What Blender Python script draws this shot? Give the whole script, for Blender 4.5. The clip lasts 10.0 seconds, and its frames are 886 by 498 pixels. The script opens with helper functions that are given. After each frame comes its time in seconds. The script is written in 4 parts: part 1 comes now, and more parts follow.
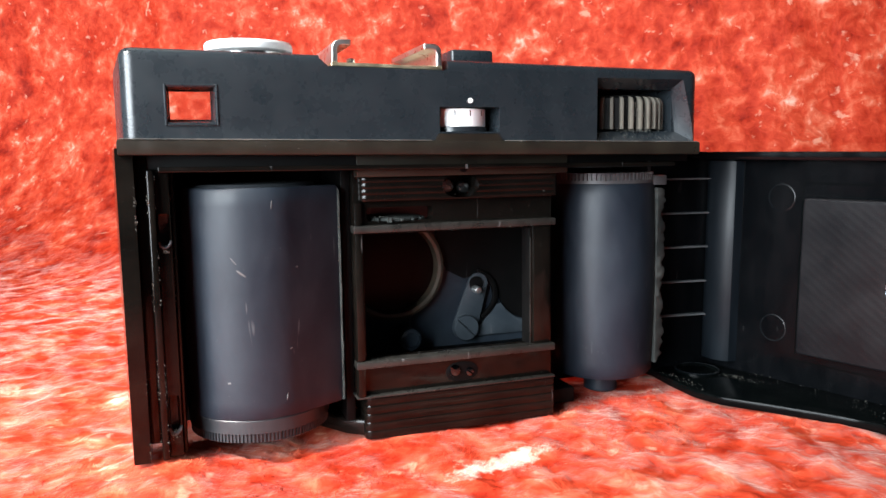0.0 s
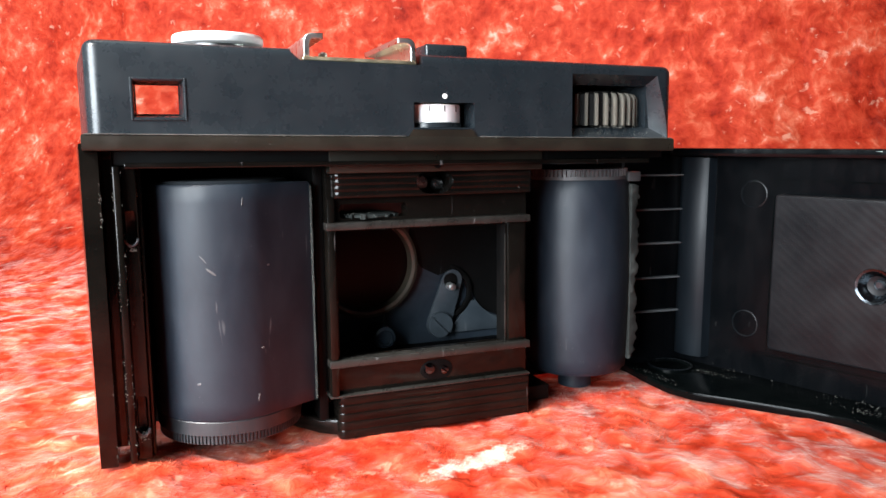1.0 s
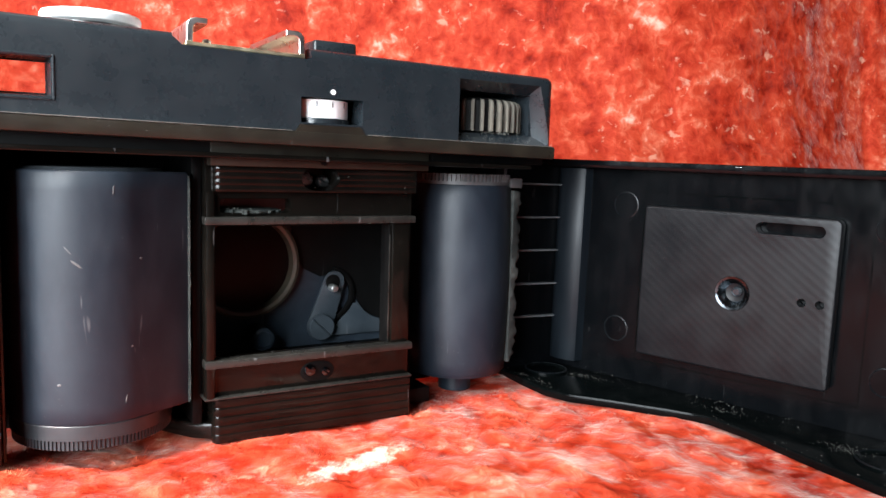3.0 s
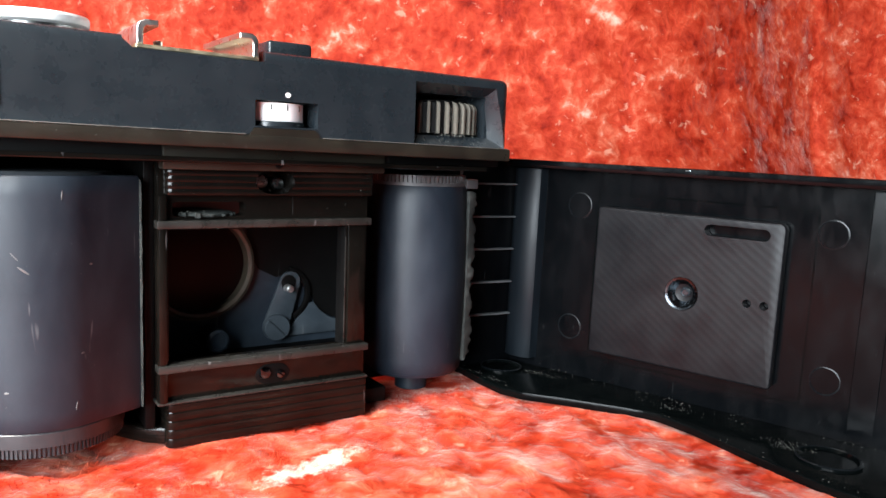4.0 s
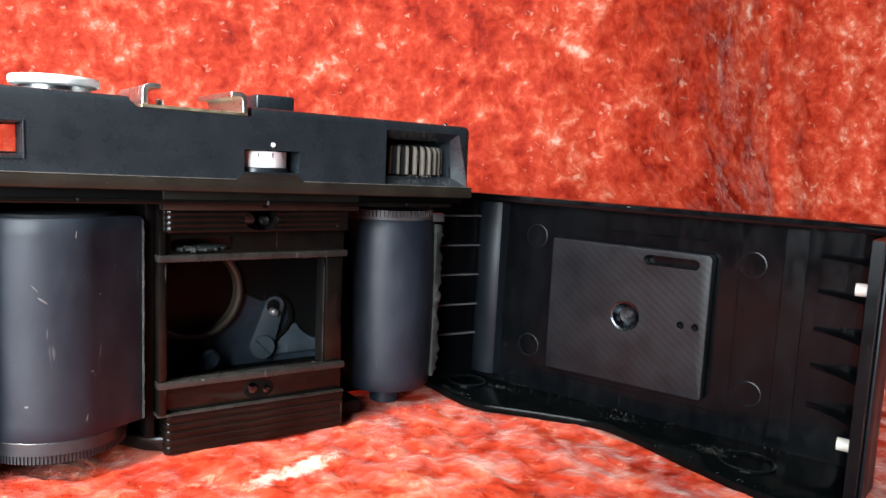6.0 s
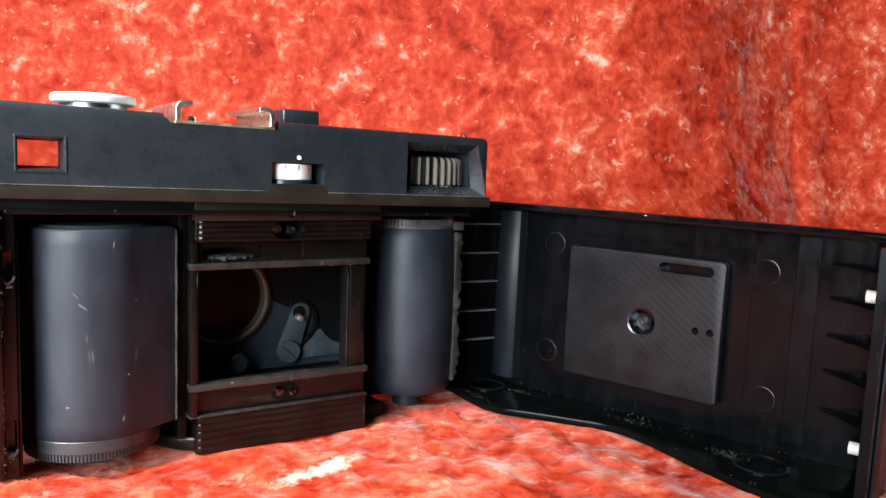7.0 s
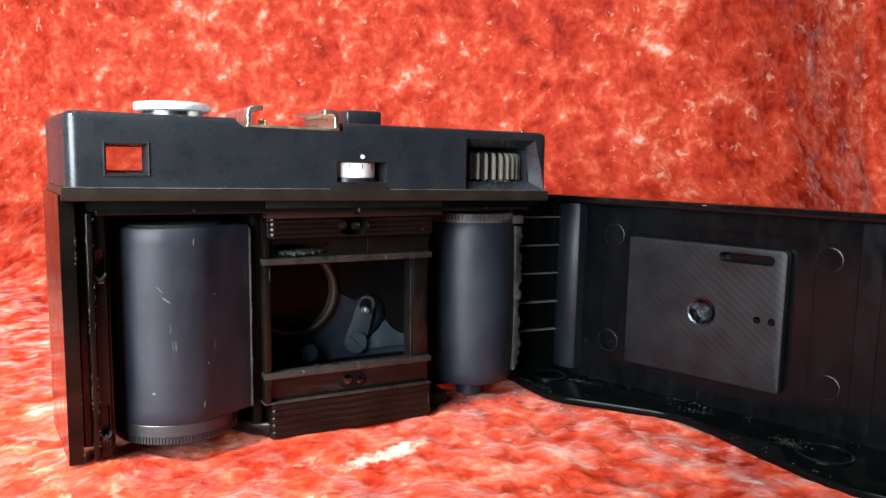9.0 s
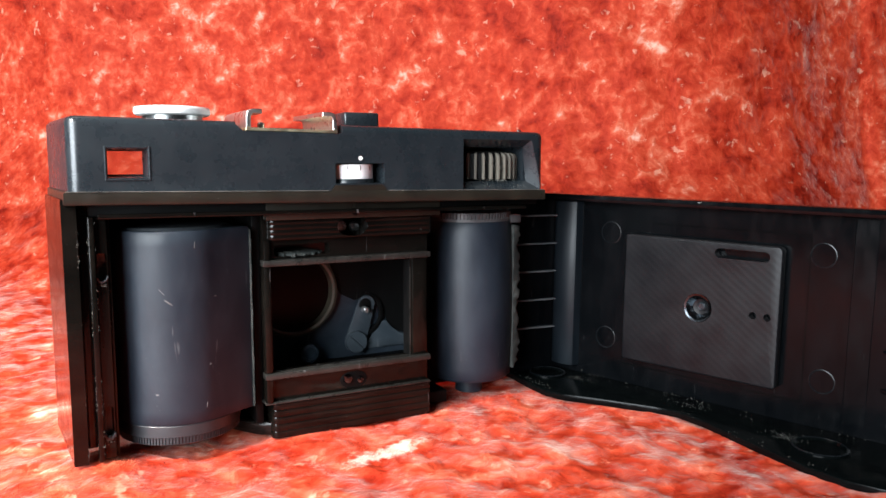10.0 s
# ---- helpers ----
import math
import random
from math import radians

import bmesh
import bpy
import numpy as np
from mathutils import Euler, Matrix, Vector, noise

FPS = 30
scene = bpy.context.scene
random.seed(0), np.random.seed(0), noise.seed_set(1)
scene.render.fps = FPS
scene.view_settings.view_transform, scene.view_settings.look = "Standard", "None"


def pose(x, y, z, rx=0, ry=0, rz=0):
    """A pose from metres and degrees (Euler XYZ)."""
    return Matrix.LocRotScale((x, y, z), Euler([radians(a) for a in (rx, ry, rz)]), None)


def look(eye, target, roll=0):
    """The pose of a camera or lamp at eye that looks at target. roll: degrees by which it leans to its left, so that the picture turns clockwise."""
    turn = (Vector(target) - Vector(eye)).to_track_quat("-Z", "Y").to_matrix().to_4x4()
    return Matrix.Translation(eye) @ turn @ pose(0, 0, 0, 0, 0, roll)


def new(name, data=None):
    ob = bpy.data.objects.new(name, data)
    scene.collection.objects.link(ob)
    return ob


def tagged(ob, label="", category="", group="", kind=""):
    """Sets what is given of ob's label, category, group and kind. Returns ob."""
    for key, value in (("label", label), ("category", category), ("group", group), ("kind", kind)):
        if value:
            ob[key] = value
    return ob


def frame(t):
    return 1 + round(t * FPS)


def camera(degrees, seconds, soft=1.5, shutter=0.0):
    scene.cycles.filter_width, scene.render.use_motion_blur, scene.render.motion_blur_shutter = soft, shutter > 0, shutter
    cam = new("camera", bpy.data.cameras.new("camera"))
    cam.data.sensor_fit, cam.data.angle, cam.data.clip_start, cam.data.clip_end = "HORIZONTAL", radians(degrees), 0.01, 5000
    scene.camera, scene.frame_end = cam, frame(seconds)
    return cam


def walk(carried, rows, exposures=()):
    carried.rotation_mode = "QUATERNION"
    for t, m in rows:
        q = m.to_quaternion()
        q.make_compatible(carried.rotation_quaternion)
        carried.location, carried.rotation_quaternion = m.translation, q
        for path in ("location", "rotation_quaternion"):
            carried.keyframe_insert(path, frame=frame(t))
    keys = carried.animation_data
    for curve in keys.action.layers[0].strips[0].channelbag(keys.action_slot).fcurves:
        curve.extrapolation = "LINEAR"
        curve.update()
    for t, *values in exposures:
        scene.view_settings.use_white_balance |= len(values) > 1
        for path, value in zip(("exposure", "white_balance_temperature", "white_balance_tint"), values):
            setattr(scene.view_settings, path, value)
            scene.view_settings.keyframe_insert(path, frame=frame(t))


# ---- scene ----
cam = camera(60.6, 10.0)
PATH = [
    (0, (-4.838, -13.154, 5.17), (-4.195, -11.276, 4.928), -0.8),
    (0.5, (-4.797, -13.077, 5.162), (-4.129, -11.208, 4.916), -0.8),
    (1, (-4.819, -12.992, 5.225), (-4.108, -11.14, 4.964), -0.6),
    (1.5, (-4.863, -12.945, 5.199), (-4.112, -11.109, 4.948), -0.3),
    (2, (-4.951, -12.792, 5.181), (-4.106, -10.998, 4.92), 0.5),
    (2.5, (-4.94, -12.822, 5.228), (-4.003, -11.073, 4.975), 1.1),
    (2.7, (-4.96, -12.92, 4.93), (-3.993, -11.182, 4.713), 1.3),
    (3.8, (-4.879, -12.795, 5.178), (-3.794, -11.134, 4.927), 2.34),
    (4, (-4.923, -12.978, 5.281), (-3.828, -11.323, 5.028), 2.3),
    (4.5, (-5.079, -13.505, 5.493), (-3.972, -11.858, 5.252), 2.5),
    (5, (-5.356, -14.094, 5.673), (-4.224, -12.461, 5.443), 2.5),
    (6.5, (-5.667, -14.926, 5.945), (-4.56, -13.274, 5.733), 2.3),
    (7, (-5.817, -15.209, 6.004), (-4.744, -13.533, 5.796), 2.1),
    (7.5, (-5.939, -15.483, 6.071), (-4.927, -13.773, 5.844), 1.6),
    (8, (-5.991, -15.723, 6.092), (-5.031, -13.983, 5.865), 1.1),
    (8.5, (-6.016, -15.837, 6.096), (-5.095, -14.076, 5.868), 0.7),
    (9, (-5.963, -15.754, 6.024), (-5.043, -13.993, 5.799), 0.7),
    (9.5, (-6.206, -16.105, 6.093), (-5.271, -14.352, 5.86), 0.5),
    (10, (-6.018, -15.918, 6.078), (-5.097, -14.158, 5.848), 0.1),
]
CM = 0.01
walk(cam, [(t, look(CM * Vector(eye), CM * Vector(target), roll)) for t, eye, target, roll in PATH],
     [(0.0, 0.0), (2.0, 0.02), (4.0, 0.14), (5.0, 0.02), (7.0, -0.02), (8.5, -0.06), (10.0, -0.14)])

# ---- world and lights ----
world = bpy.data.worlds.new("room_light")
scene.world = world
world.use_nodes = True
wn = world.node_tree.nodes
wn["Background"].inputs["Color"].default_value = (0.82, 0.90, 1.0, 1)
wn["Background"].inputs["Strength"].default_value = 0.02


def area(name, eye, target, sx, sy, power, color):
    data = bpy.data.lights.new(name, "AREA")
    data.shape, data.size, data.size_y = "RECTANGLE", sx * CM, sy * CM
    data.energy, data.color = power, color
    ob = new(name, data)
    ob.matrix_world = look(CM * Vector(eye), CM * Vector(target))
    return ob


area("window_light", (-72, -48, 25), (0, 4, 4), 60, 50, 24.0, (0.84, 0.93, 1.0))
# unseen spot added to make the cloth brighter at left than right
spot = bpy.data.lights.new("left_pool_light", "SPOT")
spot.energy, spot.color, spot.spot_size, spot.spot_blend, spot.shadow_soft_size = 17.0, (1.0, 0.97, 0.93), radians(62), 1.0, 0.035
new("left_pool_light", spot).matrix_world = look(CM * Vector((-25, -9, 26)), CM * Vector((-10, 3, 1)))
# unseen light added overhead to brighten the top edges
area("top_edge_light", (-18, 18, 84), (0, 2, 0), 30, 30, 0.8, (1.0, 0.96, 0.90))


# ---- materials ----
def mat(name):
    m = bpy.data.materials.new(name)
    m.use_nodes = True
    t = m.node_tree
    return m, t, t.nodes["Principled BSDF"]


def coords(t, scale=(1, 1, 1)):
    tc = t.nodes.new("ShaderNodeTexCoord")
    mp = t.nodes.new("ShaderNodeMapping")
    mp.inputs["Scale"].default_value = scale
    t.links.new(tc.outputs["Object"], mp.inputs["Vector"])
    return mp.outputs["Vector"]


def noise_tex(t, vec, scale, detail=4.0, rough=0.55, distort=0.0):
    n = t.nodes.new("ShaderNodeTexNoise")
    n.inputs["Scale"].default_value = scale
    n.inputs["Detail"].default_value = detail
    n.inputs["Roughness"].default_value = rough
    n.inputs["Distortion"].default_value = distort
    t.links.new(vec, n.inputs["Vector"])
    return n.outputs["Fac"]


def ramp(t, fac, stops):
    r = t.nodes.new("ShaderNodeValToRGB")
    e = r.color_ramp.elements
    while len(e) < len(stops):
        e.new(0.5)
    for el, (p, c) in zip(e, stops):
        el.position = p
        el.color = (*c, 1) if len(c) == 3 else c
    t.links.new(fac, r.inputs["Fac"])
    return r.outputs["Color"]


def grey(v):
    return (v, v, v)


def mixc(t, fac, a, b):
    m = t.nodes.new("ShaderNodeMix")
    m.data_type = "RGBA"
    for val, sock in ((fac, m.inputs[0]), (a, m.inputs[6]), (b, m.inputs[7])):
        if isinstance(val, (int, float)):
            sock.default_value = val
        elif isinstance(val, tuple):
            sock.default_value = (*val, 1)
        else:
            t.links.new(val, sock)
    return m.outputs[2]


def math_node(t, op, a, b=None):
    m = t.nodes.new("ShaderNodeMath")
    m.operation = op
    for val, sock in ((a, m.inputs[0]), (b, m.inputs[1])):
        if val is None:
            continue
        if isinstance(val, (int, float)):
            sock.default_value = val
        else:
            t.links.new(val, sock)
    return m.outputs[0]


def bump(t, p, height, strength, dist):
    b = t.nodes.new("ShaderNodeBump")
    b.inputs["Strength"].default_value = strength
    b.inputs["Distance"].default_value = dist
    t.links.new(height, b.inputs["Height"])
    t.links.new(b.outputs["Normal"], p.inputs["Normal"])


def plastic(name, base, worn, rough, dust=0.25, streak=(1, 1, 1), spec=0.5, grain=0.15):
    """Moulded plastic: base colour with worn haze, dust specks and fine scratches."""
    m, t, p = mat(name)
    v = coords(t, streak)
    haze = noise_tex(t, v, 140, 5, 0.6, 0.4)
    c = mixc(t, ramp(t, haze, [(0.35, grey(0)), (0.75, grey(1))]), base, worn)
    v2 = coords(t)
    spot = ramp(t, noise_tex(t, v2, 1150, 5, 0.75), [(0.66, grey(0)), (0.76, grey(1))])
    patch = ramp(t, noise_tex(t, v2, 60, 3), [(0.45, grey(0)), (0.7, grey(1))])
    d = math_node(t, "MULTIPLY", spot, patch)
    d = math_node(t, "MULTIPLY", d, dust)
    c = mixc(t, d, c, (0.30, 0.30, 0.27))
    tc = t.nodes.new("ShaderNodeTexCoord")
    mp = t.nodes.new("ShaderNodeMapping")
    mp.inputs["Rotation"].default_value = (0.3, 0.75, 0.2)
    mp.inputs["Scale"].default_value = (1, 1, 0.16)
    t.links.new(tc.outputs["Object"], mp.inputs["Vector"])
    line = ramp(t, noise_tex(t, mp.outputs["Vector"], 620, 2, 0.5, 0.3), [(0.715, grey(0)), (0.76, grey(1))])
    c = mixc(t, math_node(t, "MULTIPLY", line, 0.5 * dust), c, (0.22, 0.22, 0.22))
    t.links.new(c, p.inputs["Base Color"])
    r = ramp(t, noise_tex(t, v, 260, 5, 0.65), [(0.3, grey(max(0.05, rough - 0.06))), (0.7, grey(rough + 0.10))])
    t.links.new(r, p.inputs["Roughness"])
    p.inputs["Specular IOR Level"].default_value = spec
    bump(t, p, noise_tex(t, v, 1500, 3, 0.6), grain, 0.0001)
    return m


def metal(name, base, rough, scale=(1, 1, 1)):
    m, t, p = mat(name)
    v = coords(t, scale)
    n = noise_tex(t, v, 700, 4, 0.6)
    t.links.new(mixc(t, n, base, tuple(0.72 * x for x in base)), p.inputs["Base Color"])
    t.links.new(ramp(t, n, [(0.3, grey(max(0.05, rough - 0.1))), (0.75, grey(rough + 0.15))]), p.inputs["Roughness"])
    p.inputs["Metallic"].default_value = 1.0
    bump(t, p, n, 0.1, 0.0001)
    return m


def velvet():
    """Crushed red velvet: nap sheen painted as soft dabs, dark standing up, pale lying flat."""
    m, t, p = mat("crushed_velvet")
    v = coords(t)
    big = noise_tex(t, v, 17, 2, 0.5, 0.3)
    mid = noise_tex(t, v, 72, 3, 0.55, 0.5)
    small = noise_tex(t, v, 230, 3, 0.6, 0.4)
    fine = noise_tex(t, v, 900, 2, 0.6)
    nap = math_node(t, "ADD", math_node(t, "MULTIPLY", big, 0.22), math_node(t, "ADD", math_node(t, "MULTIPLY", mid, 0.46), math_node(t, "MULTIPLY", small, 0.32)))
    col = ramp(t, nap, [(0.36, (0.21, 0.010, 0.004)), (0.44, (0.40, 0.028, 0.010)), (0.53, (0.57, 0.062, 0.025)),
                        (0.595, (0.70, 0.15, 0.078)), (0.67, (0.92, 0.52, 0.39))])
    # small sparse flecks: glints of flattened nap, painted pale
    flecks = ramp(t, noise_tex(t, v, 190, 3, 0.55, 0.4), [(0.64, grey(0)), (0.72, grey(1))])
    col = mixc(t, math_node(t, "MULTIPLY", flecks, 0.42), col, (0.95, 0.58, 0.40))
    # one long flattened streak on the cloth before the camera, its shine painted pale
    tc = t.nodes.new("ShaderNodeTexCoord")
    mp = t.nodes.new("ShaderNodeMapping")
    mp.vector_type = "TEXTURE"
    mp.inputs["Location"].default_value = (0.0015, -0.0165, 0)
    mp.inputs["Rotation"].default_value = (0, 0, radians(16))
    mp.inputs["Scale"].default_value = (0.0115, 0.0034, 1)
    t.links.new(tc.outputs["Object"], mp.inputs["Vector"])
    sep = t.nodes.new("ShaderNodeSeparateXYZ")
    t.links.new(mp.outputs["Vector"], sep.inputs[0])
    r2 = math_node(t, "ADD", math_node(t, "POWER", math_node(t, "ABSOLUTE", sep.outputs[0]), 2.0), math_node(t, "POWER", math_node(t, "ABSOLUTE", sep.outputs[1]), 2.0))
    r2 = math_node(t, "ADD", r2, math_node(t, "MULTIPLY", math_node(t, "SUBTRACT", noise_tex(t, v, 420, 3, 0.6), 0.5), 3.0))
    sheen_streak = ramp(t, r2, [(0.25, grey(1)), (0.95, grey(0))])
    col = mixc(t, math_node(t, "MULTIPLY", sheen_streak, 0.75), col, (0.93, 0.74, 0.62))
    col = mixc(t, math_node(t, "MULTIPLY", fine, 0.18), col, (0.34, 0.014, 0.005))
    t.links.new(col, p.inputs["Base Color"])
    p.inputs["Roughness"].default_value = 0.65
    p.inputs["Specular IOR Level"].default_value = 0.12
    lay = math_node(t, "ADD", math_node(t, "MULTIPLY", noise_tex(t, v, 105, 3, 0.55, 0.4), 0.70), math_node(t, "MULTIPLY", small, 0.30))
    t.links.new(ramp(t, lay, [(0.44, grey(0.0)), (0.61, grey(0.6))]), p.inputs["Sheen Weight"])
    p.inputs["Sheen Roughness"].default_value = 0.42
    p.inputs["Sheen Tint"].default_value = (1.0, 0.84, 0.75, 1)
    h = math_node(t, "ADD", math_node(t, "MULTIPLY", mid, 2.0), math_node(t, "ADD", math_node(t, "MULTIPLY", small, 1.0), math_node(t, "MULTIPLY", fine, 0.10)))
    bump(t, p, h, 0.5, 0.0016)
    return m


def hatched():
    """Black plastic with fine slanting grooves."""
    m, t, p = mat("hatched_black_plastic")
    v = coords(t)
    w = t.nodes.new("ShaderNodeTexWave")
    w.wave_type, w.bands_direction = "BANDS", "DIAGONAL"
    mp = t.nodes.new("ShaderNodeMapping")
    mp.inputs["Rotation"].default_value = (0, radians(8), 0)
    mp.inputs["Scale"].default_value = (1, 0.0, 1)
    t.links.new(v, mp.inputs["Vector"])
    t.links.new(mp.outputs["Vector"], w.inputs["Vector"])
    w.inputs["Scale"].default_value = 300
    n = noise_tex(t, v, 120, 4)
    t.links.new(mixc(t, n, (0.003, 0.003, 0.004), (0.009, 0.009, 0.010)), p.inputs["Base Color"])
    t.links.new(ramp(t, n, [(0.3, grey(0.32)), (0.7, grey(0.5))]), p.inputs["Roughness"])
    p.inputs["Specular IOR Level"].default_value = 0.26
    bump(t, p, w.outputs["Fac"], 0.055, 0.0002)
    return m


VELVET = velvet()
COVER = plastic("satin_black_cover", (0.011, 0.015, 0.0185), (0.019, 0.024, 0.028), 0.27, 0.25, (1, 1, 1), 0.55, 0.08)
BAKELITE = plastic("brown_black_bakelite", (0.0026, 0.0022, 0.0018), (0.0070, 0.0056, 0.0045), 0.14, 0.6, (0.5, 1, 1), 0.26, 0.06)
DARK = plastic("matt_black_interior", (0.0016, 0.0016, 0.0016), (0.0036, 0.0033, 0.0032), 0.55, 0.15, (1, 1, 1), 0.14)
DOOR = plastic("glossy_black_door", (0.0010, 0.0014, 0.0018), (0.0026, 0.0030, 0.0036), 0.18, 0.06, (1, 1, 0.4), 0.16, 0.06)
RIDGE = plastic("satin_black_ridge", (0.0022, 0.0035, 0.005), (0.006, 0.009, 0.012), 0.40, 0.08, (1, 1, 0.3), 0.22, 0.06)
# pale colour stands in for the bright highlight along the fins' edges
FIN = plastic("pale_highlit_fin", (0.07, 0.075, 0.08), (0.15, 0.155, 0.16), 0.35, 0.3)
# paler than the door: the rings' glints are put into the colour
MARK = plastic("pale_moulding_glint", (0.003, 0.004, 0.005), (0.007, 0.008, 0.009), 0.25, 0.2, (1, 1, 1), 0.25)
CASSETTE = plastic("blue_black_lacquer", (0.006, 0.0105, 0.017), (0.016, 0.023, 0.032), 0.46, 0.45, (1, 1, 0.5), 0.36, 0.10)
# paler copy of LOWCAP, so the take-up cap looks lit in its shaded recess
CAP = plastic("lit_grey_black_cap", (0.040, 0.042, 0.044), (0.080, 0.081, 0.083), 0.42, 0.4)
# dust and wear, with the edges' bright highlights put into the colour too
WORN_SHINE = plastic("worn_dusty_shine_edge", (0.010, 0.0096, 0.0085), (0.032, 0.030, 0.027), 0.28, 0.9)
HATCH = hatched()
EDGE = plastic("pale_thin_strip", (0.05, 0.048, 0.042), (0.20, 0.19, 0.17), 0.5, 1.0)
SCUFFED = plastic("scuffed_black_plastic", (0.0009, 0.0014, 0.0015), (0.0022, 0.0030, 0.0030), 0.16, 0.05, (1, 1, 1), 0.10, 0.10)
LOWCAP = plastic("slate_black_cap", (0.014, 0.017, 0.020), (0.030, 0.034, 0.038), 0.4, 0.5)
DUSTY = plastic("dusty_brown_bakelite", (0.010, 0.008, 0.006), (0.024, 0.020, 0.014), 0.32, 0.9)
FELT = plastic("dusty_felt", (0.020, 0.023, 0.022), (0.075, 0.082, 0.076), 0.95, 0.9, (1, 1, 1), 0.1, 0.9)
KNOB = plastic("dusty_ribbed_plastic", (0.036, 0.033, 0.028), (0.20, 0.18, 0.145), 0.7, 0.9, (1, 1, 0.5), 0.3, 0.4)
SILVER = metal("brushed_aluminium", (0.93, 0.93, 0.91), 0.42)
BRASS = metal("yellowed_steel", (0.95, 0.84, 0.58), 0.42, (1, 0.2, 1))
SATIN = metal("satin_aluminium", (0.95, 0.95, 0.94), 0.5)
SATIN.node_tree.nodes["Principled BSDF"].inputs["Metallic"].default_value = 0.15
BENT = metal("bent_steel", (0.82, 0.82, 0.80), 0.33)
CHROMED = metal("blackened_shiny_steel", (0.085, 0.095, 0.105), 0.2)
STEEL = metal("dull_steel", (0.26, 0.27, 0.27), 0.3)
LEVER = plastic("blue_grey_blackened_steel", (0.011, 0.018, 0.028), (0.028, 0.041, 0.055), 0.5, 0.5)
PALE = plastic("pale_blue_grey_steel", (0.030, 0.040, 0.050), (0.062, 0.075, 0.086), 0.4, 0.5)
RING = plastic("tarnished_brass_ring", (0.055, 0.047, 0.034), (0.10, 0.085, 0.06), 0.45, 0.3)
WHITE = plastic("white_enamel", (0.93, 0.93, 0.93), (0.86, 0.86, 0.85), 0.4, 0.1)
DUST = plastic("pale_dust", (0.06, 0.062, 0.055), (0.17, 0.17, 0.15), 0.9, 0.2)
NICK = plastic("bare_scratched_metal", (0.06, 0.06, 0.062), (0.13, 0.13, 0.13), 0.5, 0.2)
CREAM = plastic("cream_plastic", (0.72, 0.68, 0.60), (0.60, 0.56, 0.48), 0.4, 0.3)


def lens_glass():
    m, t, p = mat("brown_lens_glass")
    v = coords(t)
    t.links.new(mixc(t, noise_tex(t, v, 200), (0.006, 0.0025, 0.002), (0.010, 0.004, 0.003)), p.inputs["Base Color"])
    p.inputs["Roughness"].default_value = 0.4
    p.inputs["Specular IOR Level"].default_value = 0.12
    return m


GLASS = lens_glass()


def smoky():
    m, t, p = mat("smoky_clear_plastic")
    p.inputs["Base Color"].default_value = (0.80, 0.74, 0.72, 1)
    p.inputs["Transmission Weight"].default_value = 1.0
    p.inputs["Roughness"].default_value = 0.04
    p.inputs["IOR"].default_value = 1.3
    return m


SMOKY = smoky()


# ---- building helpers: all measures below are centimetres ----
def finish(name, bm, material, parent, label="", smooth=30.0):
    me = bpy.data.meshes.new(name)
    bmesh.ops.recalc_face_normals(bm, faces=bm.faces)
    bm.transform(Matrix.Scale(CM, 4))
    bm.to_mesh(me)
    bm.free()
    me.materials.append(material)
    me.polygons.foreach_set("use_smooth", [True] * len(me.polygons))
    me.set_sharp_from_angle(angle=radians(smooth))
    ob = new(name, me)
    if parent is not None:
        ob.parent = parent
    if label:
        tagged(ob, label)
    return ob


def part(name, bm, material, parent, label="", smooth=30.0):
    return finish(name, bm, material, parent, label, smooth)


def thing(name, label, category, group=""):
    return tagged(new(name), label, category, group)


def box(bm, x0, x1, y0, y1, z0, z1, bevel=0.0, seg=2, m=None):
    r = bmesh.ops.create_cube(bm, size=1.0)
    vs = r["verts"]
    for v in vs:
        v.co = Vector((x0 + (v.co.x + 0.5) * (x1 - x0), y0 + (v.co.y + 0.5) * (y1 - y0), z0 + (v.co.z + 0.5) * (z1 - z0)))
        if m is not None:
            v.co = m @ v.co
    if bevel:
        es = list({e for v in vs for e in v.link_edges})
        bmesh.ops.bevel(bm, geom=es, offset=bevel, segments=seg, profile=0.5, affect="EDGES", clamp_overlap=True)


def new_box(x0, x1, y0, y1, z0, z1, bevel=0.0, seg=2, m=None):
    bm = bmesh.new()
    box(bm, x0, x1, y0, y1, z0, z1, bevel, seg, m)
    return bm


def prism(bm, pts, lo, hi, axis="z", bevel=0.0, m=None, seg=2):
    """A straight prism over an outline. axis z: points are (x, y); axis y: (x, z); axis x: (y, z)."""
    def put(p, h):
        if axis == "z":
            q = Vector((p[0], p[1], h))
        elif axis == "y":
            q = Vector((p[0], h, p[1]))
        else:
            q = Vector((h, p[0], p[1]))
        return m @ q if m is not None else q
    a = [bm.verts.new(put(p, lo)) for p in pts]
    b = [bm.verts.new(put(p, hi)) for p in pts]
    n = len(pts)
    fs = [bm.faces.new(a), bm.faces.new(list(reversed(b)))]
    for i in range(n):
        fs.append(bm.faces.new((a[i], b[i], b[(i + 1) % n], a[(i + 1) % n])))
    bmesh.ops.recalc_face_normals(bm, faces=fs)
    if bevel:
        es = list({e for f in fs[:2] for e in f.edges})
        bmesh.ops.bevel(bm, geom=es, offset=bevel, segments=seg, profile=0.5, affect="EDGES", clamp_overlap=True)


